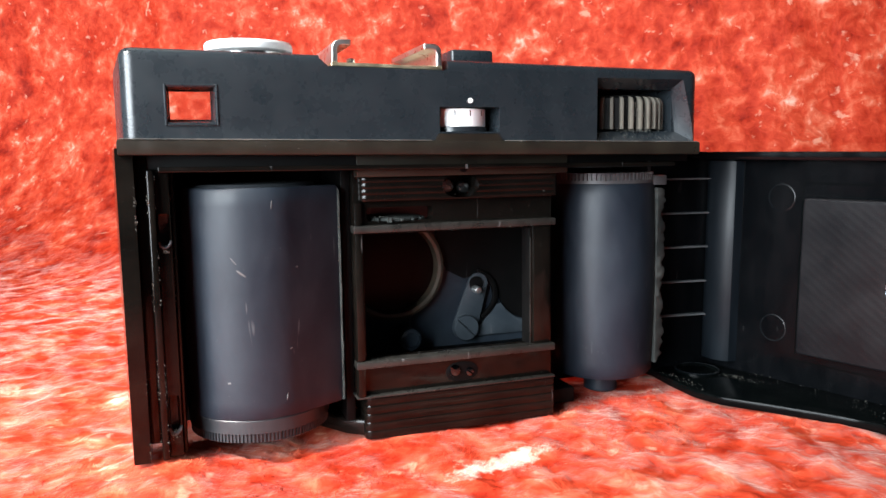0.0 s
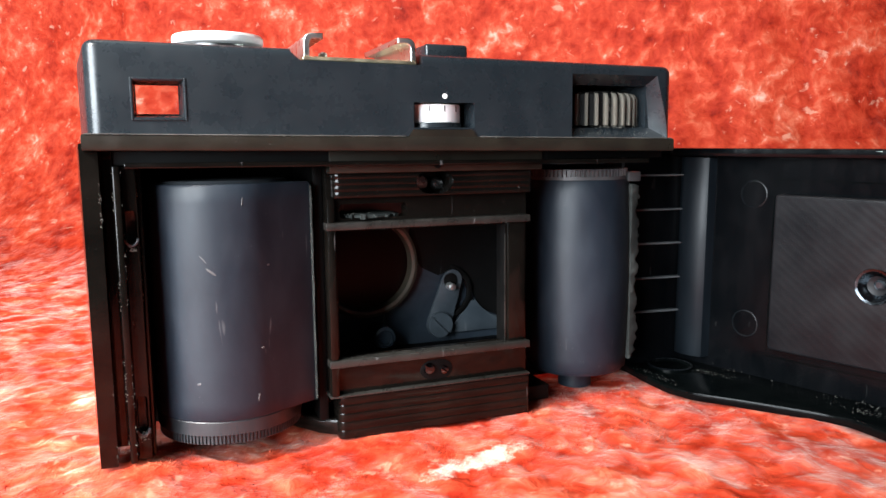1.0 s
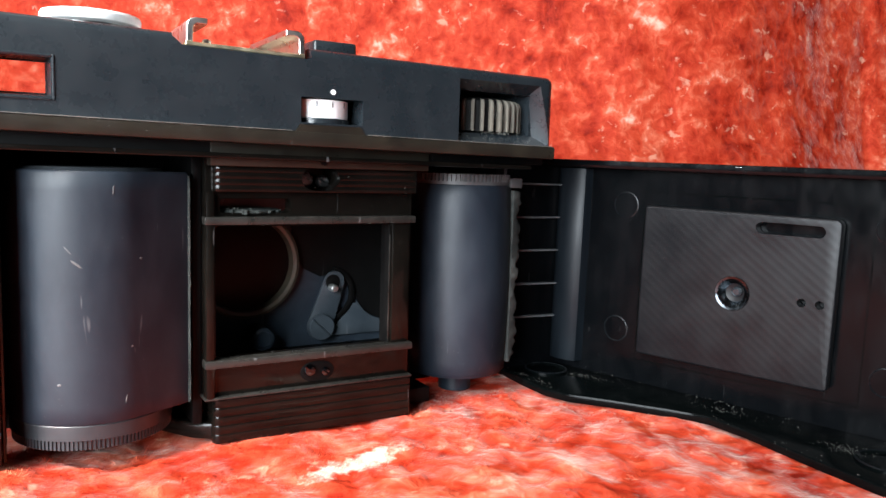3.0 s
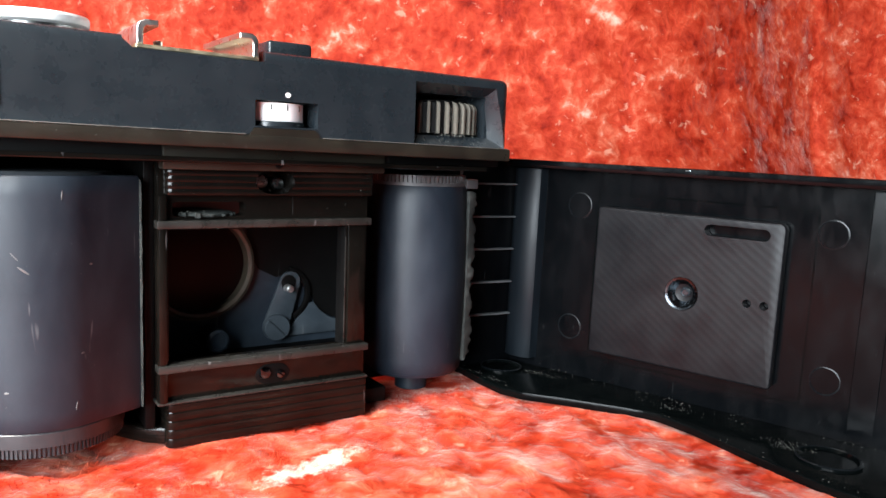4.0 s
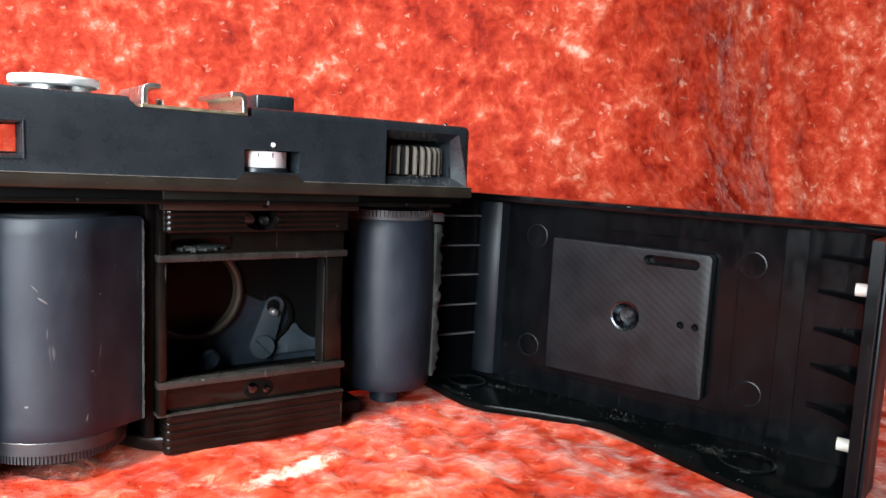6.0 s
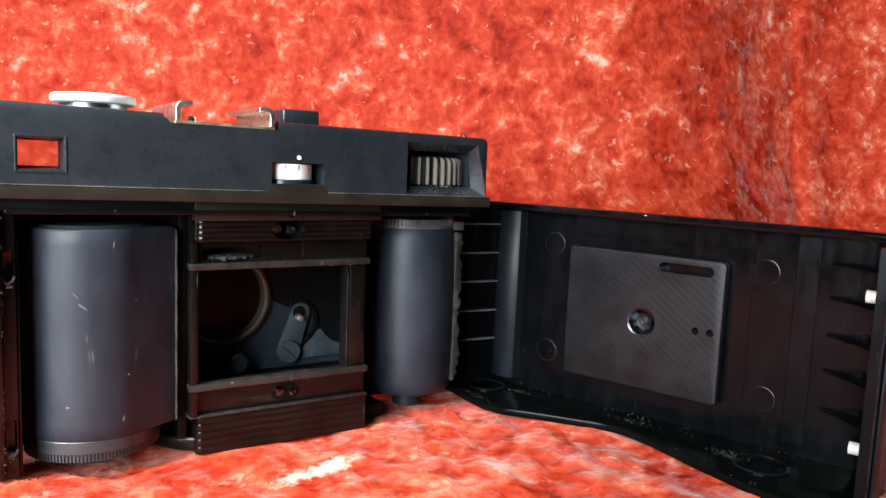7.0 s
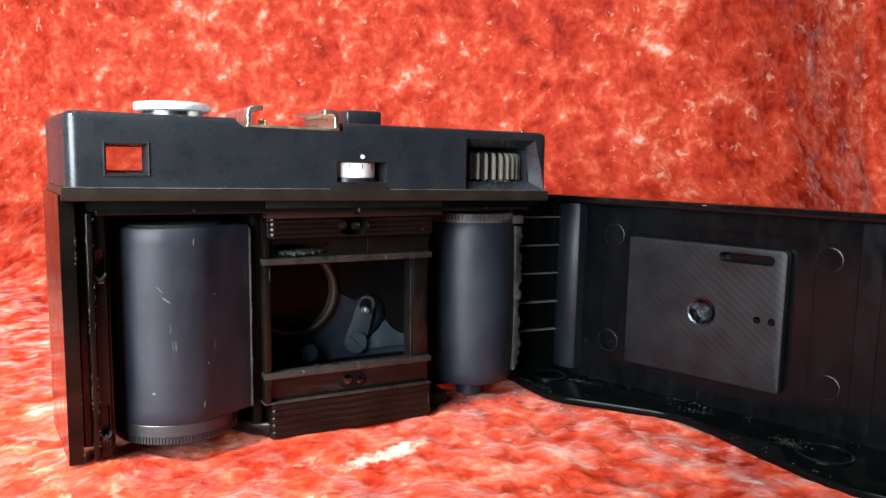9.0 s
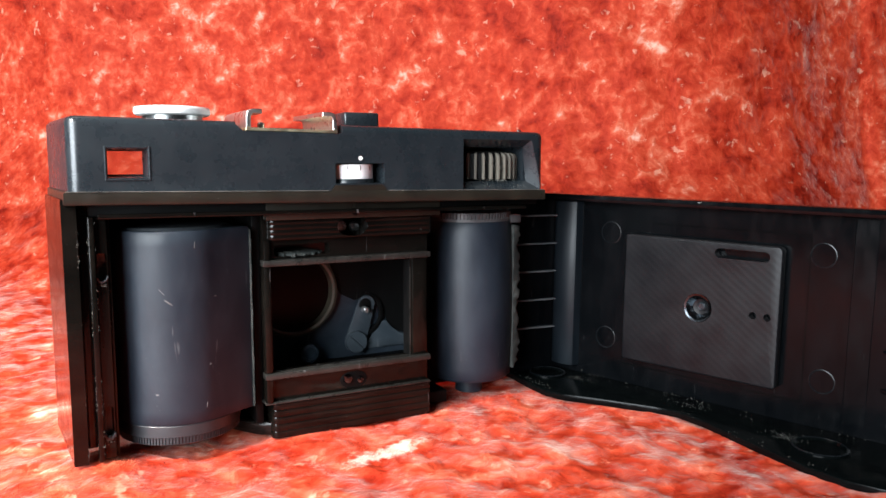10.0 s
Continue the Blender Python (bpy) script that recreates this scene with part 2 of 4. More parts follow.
def lathe(bm, prof, c, axis="z", seg=48, m=None, arc=(0, 360), caps=True):
    """Turns a profile of (radius, height) round an axis through c."""
    full = arc[1] - arc[0] >= 360
    n = seg if full else seg + 1
    rings = []
    for r, h in prof:
        ring = []
        for i in range(n):
            a = radians(arc[0] + (arc[1] - arc[0]) * i / seg)
            u, w = r * math.cos(a), r * math.sin(a)
            q = {"z": (u, w, h), "y": (u, h, w), "x": (h, u, w)}[axis]
            q = Vector(q) + Vector(c)
            ring.append(bm.verts.new(m @ q if m is not None else q))
        rings.append(ring)
    for r0, r1 in zip(rings, rings[1:]):
        for i in range(n if full else n - 1):
            j = (i + 1) % n
            bm.faces.new((r0[i], r0[j], r1[j], r1[i]))
    if full and caps:
        for ring in (rings[0], rings[-1]):
            bm.faces.new(ring)
    return rings


def gear(bm, c, r, depth, teeth, z0, z1, duty=0.5, m=None):
    pts = []
    for i in range(teeth):
        for f, rr in ((0.0, r), (duty * 0.8, r), (duty, r - depth), (0.9, r - depth)):
            a = 2 * math.pi * (i + f) / teeth
            pts.append((c[0] + rr * math.cos(a), c[1] + rr * math.sin(a)))
    prism(bm, pts, z0, z1, "z", 0.0, m)


def carve(ob, cut):
    """Cuts the closed shapes of a bmesh out of a part."""
    me = bpy.data.meshes.new("cut")
    bmesh.ops.recalc_face_normals(cut, faces=cut.faces)
    cut.transform(Matrix.Scale(CM, 4))
    cut.to_mesh(me)
    cut.free()
    tool = new("cut", me)
    mod = ob.modifiers.new("cut", "BOOLEAN")
    mod.object, mod.operation, mod.solver, mod.use_self = tool, "DIFFERENCE", "EXACT", True
    bpy.context.view_layer.update()
    dg = bpy.context.evaluated_depsgraph_get()
    done = bpy.data.meshes.new_from_object(ob.evaluated_get(dg))
    ob.modifiers.clear()
    old = ob.data
    ob.data = done
    bpy.data.objects.remove(tool)
    bpy.data.meshes.remove(old)
    bpy.data.meshes.remove(me)
    done.polygons.foreach_set("use_smooth", [True] * len(done.polygons))
    done.set_sharp_from_angle(angle=radians(30))
    return ob


# ---- velvet cloth: one sheet, flat in front and swept up behind ----
NB, CB = Vector((0.55, 0.835)), Vector((0.835, -0.55))


def cloth_height(x, y):
    p = Vector((x * 0.16, y * 0.16, 1.7))
    h = 0.10 * noise.noise(p) + 0.10 * noise.noise(p * 2.7) + 0.05 * noise.noise(p * 7.0)
    # crushed nap: soft clumps a few millimetres across
    q = Vector((x, y, 0.4))
    c = 0.065 * noise.noise(q * 1.25) + 0.050 * noise.noise(q * 2.3) + 0.025 * noise.noise(q * 4.6)
    return h + c - 0.06


def cloth():
    bm = bmesh.new()
    us = np.concatenate([np.linspace(-48, -20, 60), np.linspace(-19.8, -11, 60), np.linspace(-10.9, 11, 235), np.linspace(11.2, 34, 90), np.linspace(34.5, 48, 28)])
    ts = np.concatenate([np.linspace(-17, -8.2, 40), np.linspace(-8.1, 5, 135), np.linspace(5.2, 26, 90), np.linspace(26.4, 60, 85)])
    bend, rad = 12.0, 10.0
    arc_len = rad * math.pi / 2
    grid = []
    for t in ts:
        row = []
        for u in us:
            if t < bend:
                w, z, nw, nz = t, 0.0, 0.0, 1.0
            elif t < bend + arc_len:
                a = (t - bend) / rad
                w, z, nw, nz = bend + rad * math.sin(a), rad * (1 - math.cos(a)), -math.sin(a), math.cos(a)
            else:
                w, z, nw, nz = bend + rad, rad + (t - bend - arc_len), -1.0, 0.0
            x, y = w * NB.x + u * CB.x, w * NB.y + u * CB.y
            k = min(1.0, max(0.0, (t - 8) / 12))
            h = cloth_height(x, y) * (1 - k)
            q = Vector((u * 0.05, t * 0.035, 4.0))
            h += k * (1.1 * noise.noise(q) + 0.5 * noise.noise(q * 2.3) + 0.16 * noise.noise(Vector((u * 0.5, t * 0.3, 0))))
            lean = u + 0.10 * (t - 25)
            h += k * (0.12 * noise.noise(Vector((u * 0.8, t * 0.6, 9.0))) + 0.06 * noise.noise(Vector((u * 1.9, t * 1.5, 3.0))))
            h -= k * 0.046 * max(0.0, min(lean, 22.0) - 11.5) ** 2
            h += k * (0.7 * math.exp(-((lean - 22.5) / 1.6) ** 2) + 0.8 * math.exp(-((lean + 19) / 3.0) ** 2))
            h += 0.3 * math.exp(-((x + 5.4) ** 2 / 1.2 + (y + 0.1) ** 2 / 1.5)) * (1 - k)
            row.append(bm.verts.new((x + nw * NB.x * h, y + nw * NB.y * h, z + nz * h)))
        grid.append(row)
    for r0, r1 in zip(grid, grid[1:]):
        for i in range(len(us) - 1):
            bm.faces.new((r0[i], r0[i + 1], r1[i + 1], r1[i]))
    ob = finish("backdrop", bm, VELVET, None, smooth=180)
    return tagged(ob, "crumpled red velvet cloth spread out and swept up behind", "cloth", "", "structure")


cloth()


def pile():
    """Loose fibres of the velvet pile in the foreground, too fine to count."""
    rng = random.Random(4)
    verts, faces = [], []
    for i in range(16000):
        x, y = rng.uniform(-7.5, 7.5), rng.uniform(-2.2, 1.4)
        z = cloth_height(x, y) + 0.3 * math.exp(-((x + 5.4) ** 2 / 1.2 + (y + 0.1) ** 2 / 1.5))
        lay = 3.0 * noise.noise(Vector((x * 0.9, y * 0.9, 2.0)))
        a = lay + rng.gauss(0, 0.6)
        ln, up, wd = rng.uniform(0.03, 0.09), rng.uniform(0.015, 0.05), 0.009
        dx, dy = math.cos(a), math.sin(a)
        k = len(verts)
        verts += [(x - dy * wd, y + dx * wd, z - 0.01), (x + dy * wd, y - dx * wd, z - 0.01), (x + dx * ln, y + dy * ln, z + up)]
        faces.append((k, k + 1, k + 2))
    me = bpy.data.meshes.new("velvet_pile")
    me.from_pydata([tuple(CM * c for c in v) for v in verts], [], faces)
    me.materials.append(VELVET)
    ob = new("velvet_pile", me)
    tagged(ob, "loose short fibres of red velvet pile", "pile", "", "stuff")


pile()


# ---- the film camera, its back swung open ----
film_camera = thing("film_camera", "old black film camera, back swung open, on red velvet", "camera")


def shear_top(bm):
    """Shears the top cover down towards the winding end to fit the camera's view."""
    for v in bm.verts:
        v.co.z -= 0.0115 * (v.co.x + 0.4)


def top_cover():
    bm = bmesh.new()
    pts = [(-5.64, -0.50), (4.84, -0.50), (4.98, 2.6), (-5.96, 2.6)]
    prism(bm, pts, 5.45, 6.84)
    es = [e for e in bm.edges if abs(e.verts[0].co.z - e.verts[1].co.z) > 1]
    bmesh.ops.bevel(bm, geom=es, offset=0.20, segments=5, profile=0.5, affect="EDGES")
    es = [e for e in bm.edges if min(v.co.z for v in e.verts) > 6.8]
    bmesh.ops.bevel(bm, geom=es, offset=0.14, segments=4, profile=0.5, affect="EDGES")
    shear_top(bm)
    cover = part("top_cover", bm, COVER, film_camera, "satin black plastic top cover with scuffed edges")
    cut = bmesh.new()
    # viewfinder: stepped eyepiece and a tunnel that widens to the front
    def frustum(x0, x1, z0, z1, y0, X0, X1, Z0, Z1, y1):
        a = [cut.verts.new((x, y0, z)) for x, z in ((x0, z0), (x1, z0), (x1, z1), (x0, z1))]
        b = [cut.verts.new((x, y1, z)) for x, z in ((X0, Z0), (X1, Z0), (X1, Z1), (X0, Z1))]
        cut.faces.new(a), cut.faces.new(b)
        for i in range(4):
            cut.faces.new((a[i], a[(i + 1) % 4], b[(i + 1) % 4], b[i]))
    frustum(-4.99, -4.26, 5.74, 6.31, -0.6, -4.97, -4.32, 5.80, 6.27, -0.15)
    frustum(-4.95, -4.34, 5.82, 6.25, -0.2, -5.25, -3.75, 5.62, 6.66, 2.8)
    # counter window, winding niche, accessory shoe seat, notch for the chassis tab
    box(cut, -0.53, 0.60, -0.6, 0.9, 5.60, 6.03)
    a = [cut.verts.new(p) for p in ((2.57, -0.52, 5.37), (4.80, -0.52, 5.37), (4.47, -0.52, 6.60), (2.57, -0.52, 6.60))]
    b = [cut.verts.new(p) for p in ((2.72, -0.20, 5.60), (4.50, -0.20, 5.60), (4.40, -0.20, 6.42), (2.72, -0.20, 6.42))]
    cut.faces.new(a), cut.faces.new(b)
    for i in range(4):
        cut.faces.new((a[i], a[(i + 1) % 4], b[(i + 1) % 4], b[i]))
    box(cut, 2.725, 4.42, -0.24, 2.0, 5.605, 6.415)
    prism(cut, [(-2.60, 7.2), (-2.60, 6.80), (-2.46, 6.675), (-0.44, 6.65), (-0.36, 6.68), (-0.36, 7.2)], -0.7, 1.9, "y")
    prism(cut, [(-0.635, 5.3), (-0.635, 5.45), (-0.55, 5.57), (0.56, 5.57), (0.645, 5.45), (0.645, 5.3)], -0.7, 0.4, "y")
    carve(cover, cut)
    # raised lip round the eyepiece
    bm = bmesh.new()
    for a in ((-5.03, -4.99, 5.70, 6.35), (-4.26, -4.22, 5.70, 6.35)):
        box(bm, a[0], a[1], -0.515, -0.40, a[2], a[3], 0.012, 1)
    for a in ((-4.99, -4.26, 6.31, 6.35), (-4.99, -4.26, 5.70, 5.74)):
        box(bm, a[0], a[1], -0.515, -0.40, a[2], a[3], 0.012, 1)
    part("eyepiece_frame", bm, COVER, cover)
    pane = part("finder_window", new_box(-5.2, -4.1, 0.9, 0.98, 5.6, 6.6), SMOKY, cover, "smoky clear finder window")
    pane.visible_shadow = False
    bm = bmesh.new()
    lathe(bm, [(0.045, -0.512), (0.045, -0.47)], (0.04, 0, 6.14), "y", 16)
    part("index_dot", bm, WHITE, cover, "small white index dot")
    bm = bmesh.new()
    lathe(bm, [(0.06, 6.72), (0.06, 6.83), (0.03, 6.86)], (4.55, 0.2, 0), "z", 12)
    part("screw", bm, STEEL, cover)
    return cover


top_cover()


def counter():
    bm = bmesh.new()
    lathe(bm, [(0.52, 5.69), (0.535, 5.70), (0.535, 6.0), (0.52, 6.01)], (-0.02, 0.08, 0), "z", 48)
    w = part("frame_counter", bm, WHITE, film_camera, "white frame counter drum")
    bm = bmesh.new()
    lathe(bm, [(0.56, 5.605), (0.56, 5.685)], (-0.02, 0.08, 0), "z", 48)
    part("rim", bm, COVER, w, "black rim")
    bm = bmesh.new()
    c = Vector((-0.02, 0.08))
    for i in range(12):
        a = radians(-90 + 30 * i + 8)
        m = Matrix.Translation((c.x, c.y, 0)) @ Matrix.Rotation(a, 4, "Z")
        box(bm, 0.532, 0.538, -0.01, 0.01, 5.88, 5.98, 0, 1, m)
    part("mark", bm, DARK, w, "black count marks")


counter()


def wind_wheel():
    c = Vector((3.64, 0.66, 0))
    # matt black core deepens the shade between the ribs
    bm = bmesh.new()
    lathe(bm, [(0.84, 5.64), (0.86, 5.66), (0.86, 6.25), (0.80, 6.31), (0.3, 6.33)], c, "z", 48)
    wheel = part("winding_wheel", bm, DARK, film_camera, "black winding thumbwheel with dusty ribs")
    rib = None
    for i in range(31):
        m = Matrix.Translation(CM * c) @ Matrix.Rotation(2 * math.pi * (i + 0.35) / 31, 4, "Z")
        if rib is None:
            bm = bmesh.new()
            prism(bm, [(0.82, 5.65), (0.985, 5.65), (0.985, 6.17), (0.93, 6.26), (0.82, 6.29)], -0.034, 0.034, "y", 0.014)
            rib = part("rib", bm, KNOB, wheel)
            rib.matrix_basis = m
        else:
            ob = new("rib", rib.data)
            ob.parent, ob.matrix_basis = wheel, m


wind_wheel()


def dial():
    bm = bmesh.new()
    lathe(bm, [(0.60, 6.85), (0.60, 7.010), (0.66, 7.030)], (-3.60, 0.85, 0), "z", 48)
    d = part("rewind_dial", bm, STEEL, film_camera, "silver rewind dial on the top cover")
    bm = bmesh.new()
    lathe(bm, [(0.70, 7.000), (0.745, 7.025), (0.755, 7.060), (0.755, 7.130), (0.73, 7.170), (0.60, 7.185), (0.56, 7.160), (0.1, 7.160)], (-3.60, 0.85, 0), "z", 72)
    part("disc", bm, SATIN, d, "bright aluminium disc")


dial()


def shoe():
    bm = bmesh.new()
    box(bm, -2.40, -0.46, -0.47, 1.7, 6.672, 6.735, 0.012, 1)
    for v in bm.verts:
        v.co.z -= 0.012 * (v.co.x + 1.4)
    s = part("accessory_shoe", bm, BRASS, film_camera, "yellowed metal accessory shoe plate")
    for side, x in ((1, -2.38), (-1, -0.46)):
        z = 6.74 - 0.012 * (x + 1.4)
        outer, inner = [], []
        path = [(0, 0), (0, 0.22), (0.015, 0.29), (0.06, 0.345), (0.13, 0.37), (0.32, 0.37)]
        for i, (a, b) in enumerate(path):
            outer.append((x + side * a, z + b))
        path = [(0.32, 0.28), (0.16, 0.28), (0.125, 0.265), (0.105, 0.235), (0.095, 0.19), (0.095, 0)]
        for a, b in path:
            inner.append((x + side * a, z + b))
        bm = bmesh.new()
        prism(bm, outer + inner, -0.45, 1.68, "y", 0.012, None, 1)
        part("side_rail", bm, BENT, s, "bright bent metal rail")
    bm = bmesh.new()
    lathe(bm, [(0.075, 6.73), (0.075, 6.86), (0.05, 6.88)], (-1.95, 0.10, 0), "z", 16)
    part("contact", bm, SILVER, s, "small metal stud")


shoe()


def release():
    bm = bmesh.new()
    box(bm, 0.15, 1.01, 0.75, 1.7, 6.70, 7.20, 0.06, 3)
    part("shutter_release", bm, COVER, film_camera, "black shutter release block")


release()


# ---- chassis ----
def slab(name, x0, x1, y0, y1, z0, z1, material, parent, bevel=0.02, label=""):
    return part(name, new_box(x0, x1, y0, y1, z0, z1, bevel), material, parent, label)


def chassis():
    bm = bmesh.new()
    prism(bm, [(-5.74, -0.54), (4.86, -0.54), (4.98, 2.6), (-5.98, 2.6)], 5.20, 5.448, "z", 0.03)
    for v in bm.verts:
        v.co.z -= 0.0105 * (v.co.x + 0.4)
    prism(bm, [(-0.63, 5.35), (-0.63, 5.45), (-0.545, 5.565), (0.555, 5.565), (0.64, 5.45), (0.64, 5.35)], -0.525, 0.3, "y")
    ledge = part("chassis", bm, DUSTY, film_camera, "brown-black bakelite chassis, dusty in its grooves")
    for x0, x1 in ((-5.70, -0.70), (0.70, 4.80)):
        bm = bmesh.new()
        box(bm, x0, x1, -0.546, -0.508, 5.446, 5.458)
        for v in bm.verts:
            v.co.z -= 0.0105 * (v.co.x + 0.4)
        part("pale_edge", bm, EDGE, ledge, "pale thin edge of the ledge")
    # roof of the film space behind the ledge, front wall, partitions
    slab("recess_wall", -5.7, 4.9, -0.12, 2.5, 5.02, 5.36, DARK, ledge)
    slab("recess_panel", -1.95, 2.15, -0.16, 0.30, 4.83, 5.24, DUSTY, ledge, 0.02, "dusty brown panel over the film gate")
    bm = bmesh.new()
    prism(bm, [(0.06 * math.cos(radians(a)) + 0.02, 4.93 + 0.05 * math.sin(radians(a))) for a in range(0, 360, 30)], -0.20, -0.14, "y")
    part("stud", bm, DARK, ledge)
    bm = bmesh.new()
    box(bm, -5.18, 4.45, -0.34, 0.05, 4.945, 5.035, 0.02)
    for v in bm.verts:
        v.co.z -= 0.006 * v.co.x
    part("frame_rib", bm, BAKELITE, ledge)
    slab("front_wall", -5.90, -2.0, 2.30, 2.50, 0.02, 5.32, DARK, ledge)
    slab("front_wall", 1.98, 5.0, 2.45, 2.60, 0.35, 5.32, DARK, ledge)
    # added dark blocks that keep the gap beside the take-up cassette black
    slab("gap_block", 2.0, 2.72, 0.55, 2.44, 0.03, 0.34, DARK, ledge)
    slab("gap_block", 2.73, 3.6, 2.1, 2.44, 0.03, 0.45, DARK, ledge)
    slab("partition", -2.15, -1.98, 0.35, 2.28, 0.30, 5.1, DARK, ledge)
    bm = bmesh.new()
    prism(bm, [(-1.84, 0.20), (-2.15, 0.42), (-2.75, 1.3), (-3.0, 2.28), (-1.84, 2.28)], 0.02, 0.32, "z", 0.05)
    part("foot", bm, BAKELITE, ledge)
    # winding end: side wall and hinge bead
    slab("side_wall", 4.72, 4.96, 1.35, 2.6, 0.25, 5.32, BAKELITE, ledge)
    bm = bmesh.new()
    lathe(bm, [(0.10, 0.35), (0.10, 5.2)], (4.98, 1.45, 0), "z", 16)
    part("hinge", bm, STEEL, ledge, "thin hinge rod")
    # plain end: outer wall and the light-trap ribs with their grooves
    bm = bmesh.new()
    prism(bm, [(-5.80, -0.36), (-5.54, -0.36), (-5.54, 2.4), (-6.04, 2.4)], 0.25, 5.37, "z", 0.025)
    part("side_wall", bm, BAKELITE, ledge)
    slab("groove_floor", -5.56, -4.96, 0.0, 2.35, 0.55, 5.10, DARK, ledge)
    slab("light_trap_rib", -5.36, -5.25, -0.33, 0.02, 0.25, 5.02, BAKELITE, ledge, 0.03)
    slab("light_trap_rib", -5.555, -5.35, -0.16, 0.01, 0.50, 5.30, BAKELITE, ledge, 0.03)
    inner = slab("light_trap_rib", -5.035, -4.965, -0.10, 2.3, 0.25, 5.0, BAKELITE, ledge, 0.03)
    mid = slab("light_trap_rib", -5.26, -5.03, -0.20, 0.01, 0.25, 5.0, BAKELITE, ledge, 0.02)
    cut = bmesh.new()
    box(cut, -5.235, -5.05, -0.5, -0.04, 3.74, 4.32, 0.05)
    box(cut, -5.225, -5.06, -0.5, -0.04, 0.70, 1.32, 0.05)
    carve(mid, cut)
    for z in (3.72, 0.62):
        bm = bmesh.new()
        arc = [radians(180 + 15 * k) for k in range(13)]
        pts = [(-5.142 + 0.11 * math.cos(a), z + 0.16 + 0.13 * math.sin(a)) for a in arc] + [(-5.142 + 0.075 * math.cos(a), z + 0.16 + 0.09 * math.sin(a)) for a in reversed(arc)]
        prism(bm, pts, -0.235, -0.04, "y", 0.01)
        # grey against the bakelite: the light on the lip is put into its colour
        part("catch", bm, LOWCAP, ledge, "grey catch lip, coloured paler for its lit edge")
    return ledge


ledge = chassis()


def grooved(bm, x0, x1, y0, y1, z0, z1, grooves, r):
    """A bar with a rounded end and grooves that run round it."""
    step = (z1 - z0) / (grooves + 1)
    prof = []
    for i in range(grooves + 1):
        a, b = z0 + i * step, z0 + (i + 1) * step
        prof += [(0.007, a), (0.0015, a + 0.10 * step), (0.0, a + 0.5 * step), (0.0015, b - 0.10 * step), (0.007, b)]
    rings = []
    for inset, z in prof:
        ring = []
        for cx, cy, a0 in ((x0 + r, y0 + r, 180), (x1 - 0.05, y0 + 0.05, 270)):
            rr = (r if a0 == 180 else 0.05) - inset
            for k in range(7):
                a = radians(a0 + 90 * k / 6)
                ring.append(bm.verts.new((cx + rr * math.cos(a), cy + rr * math.sin(a), z)))
        ring.append(bm.verts.new((x1 - inset, y1, z)))
        ring.append(bm.verts.new((x0 + inset, y1, z)))
        rings.append(ring)
    n = len(rings[0])
    for a, b in zip(rings, rings[1:]):
        for i in range(n):
            bm.faces.new((a[i], a[(i + 1) % n], b[(i + 1) % n], b[i]))
    bm.faces.new(rings[0]), bm.faces.new(rings[-1])


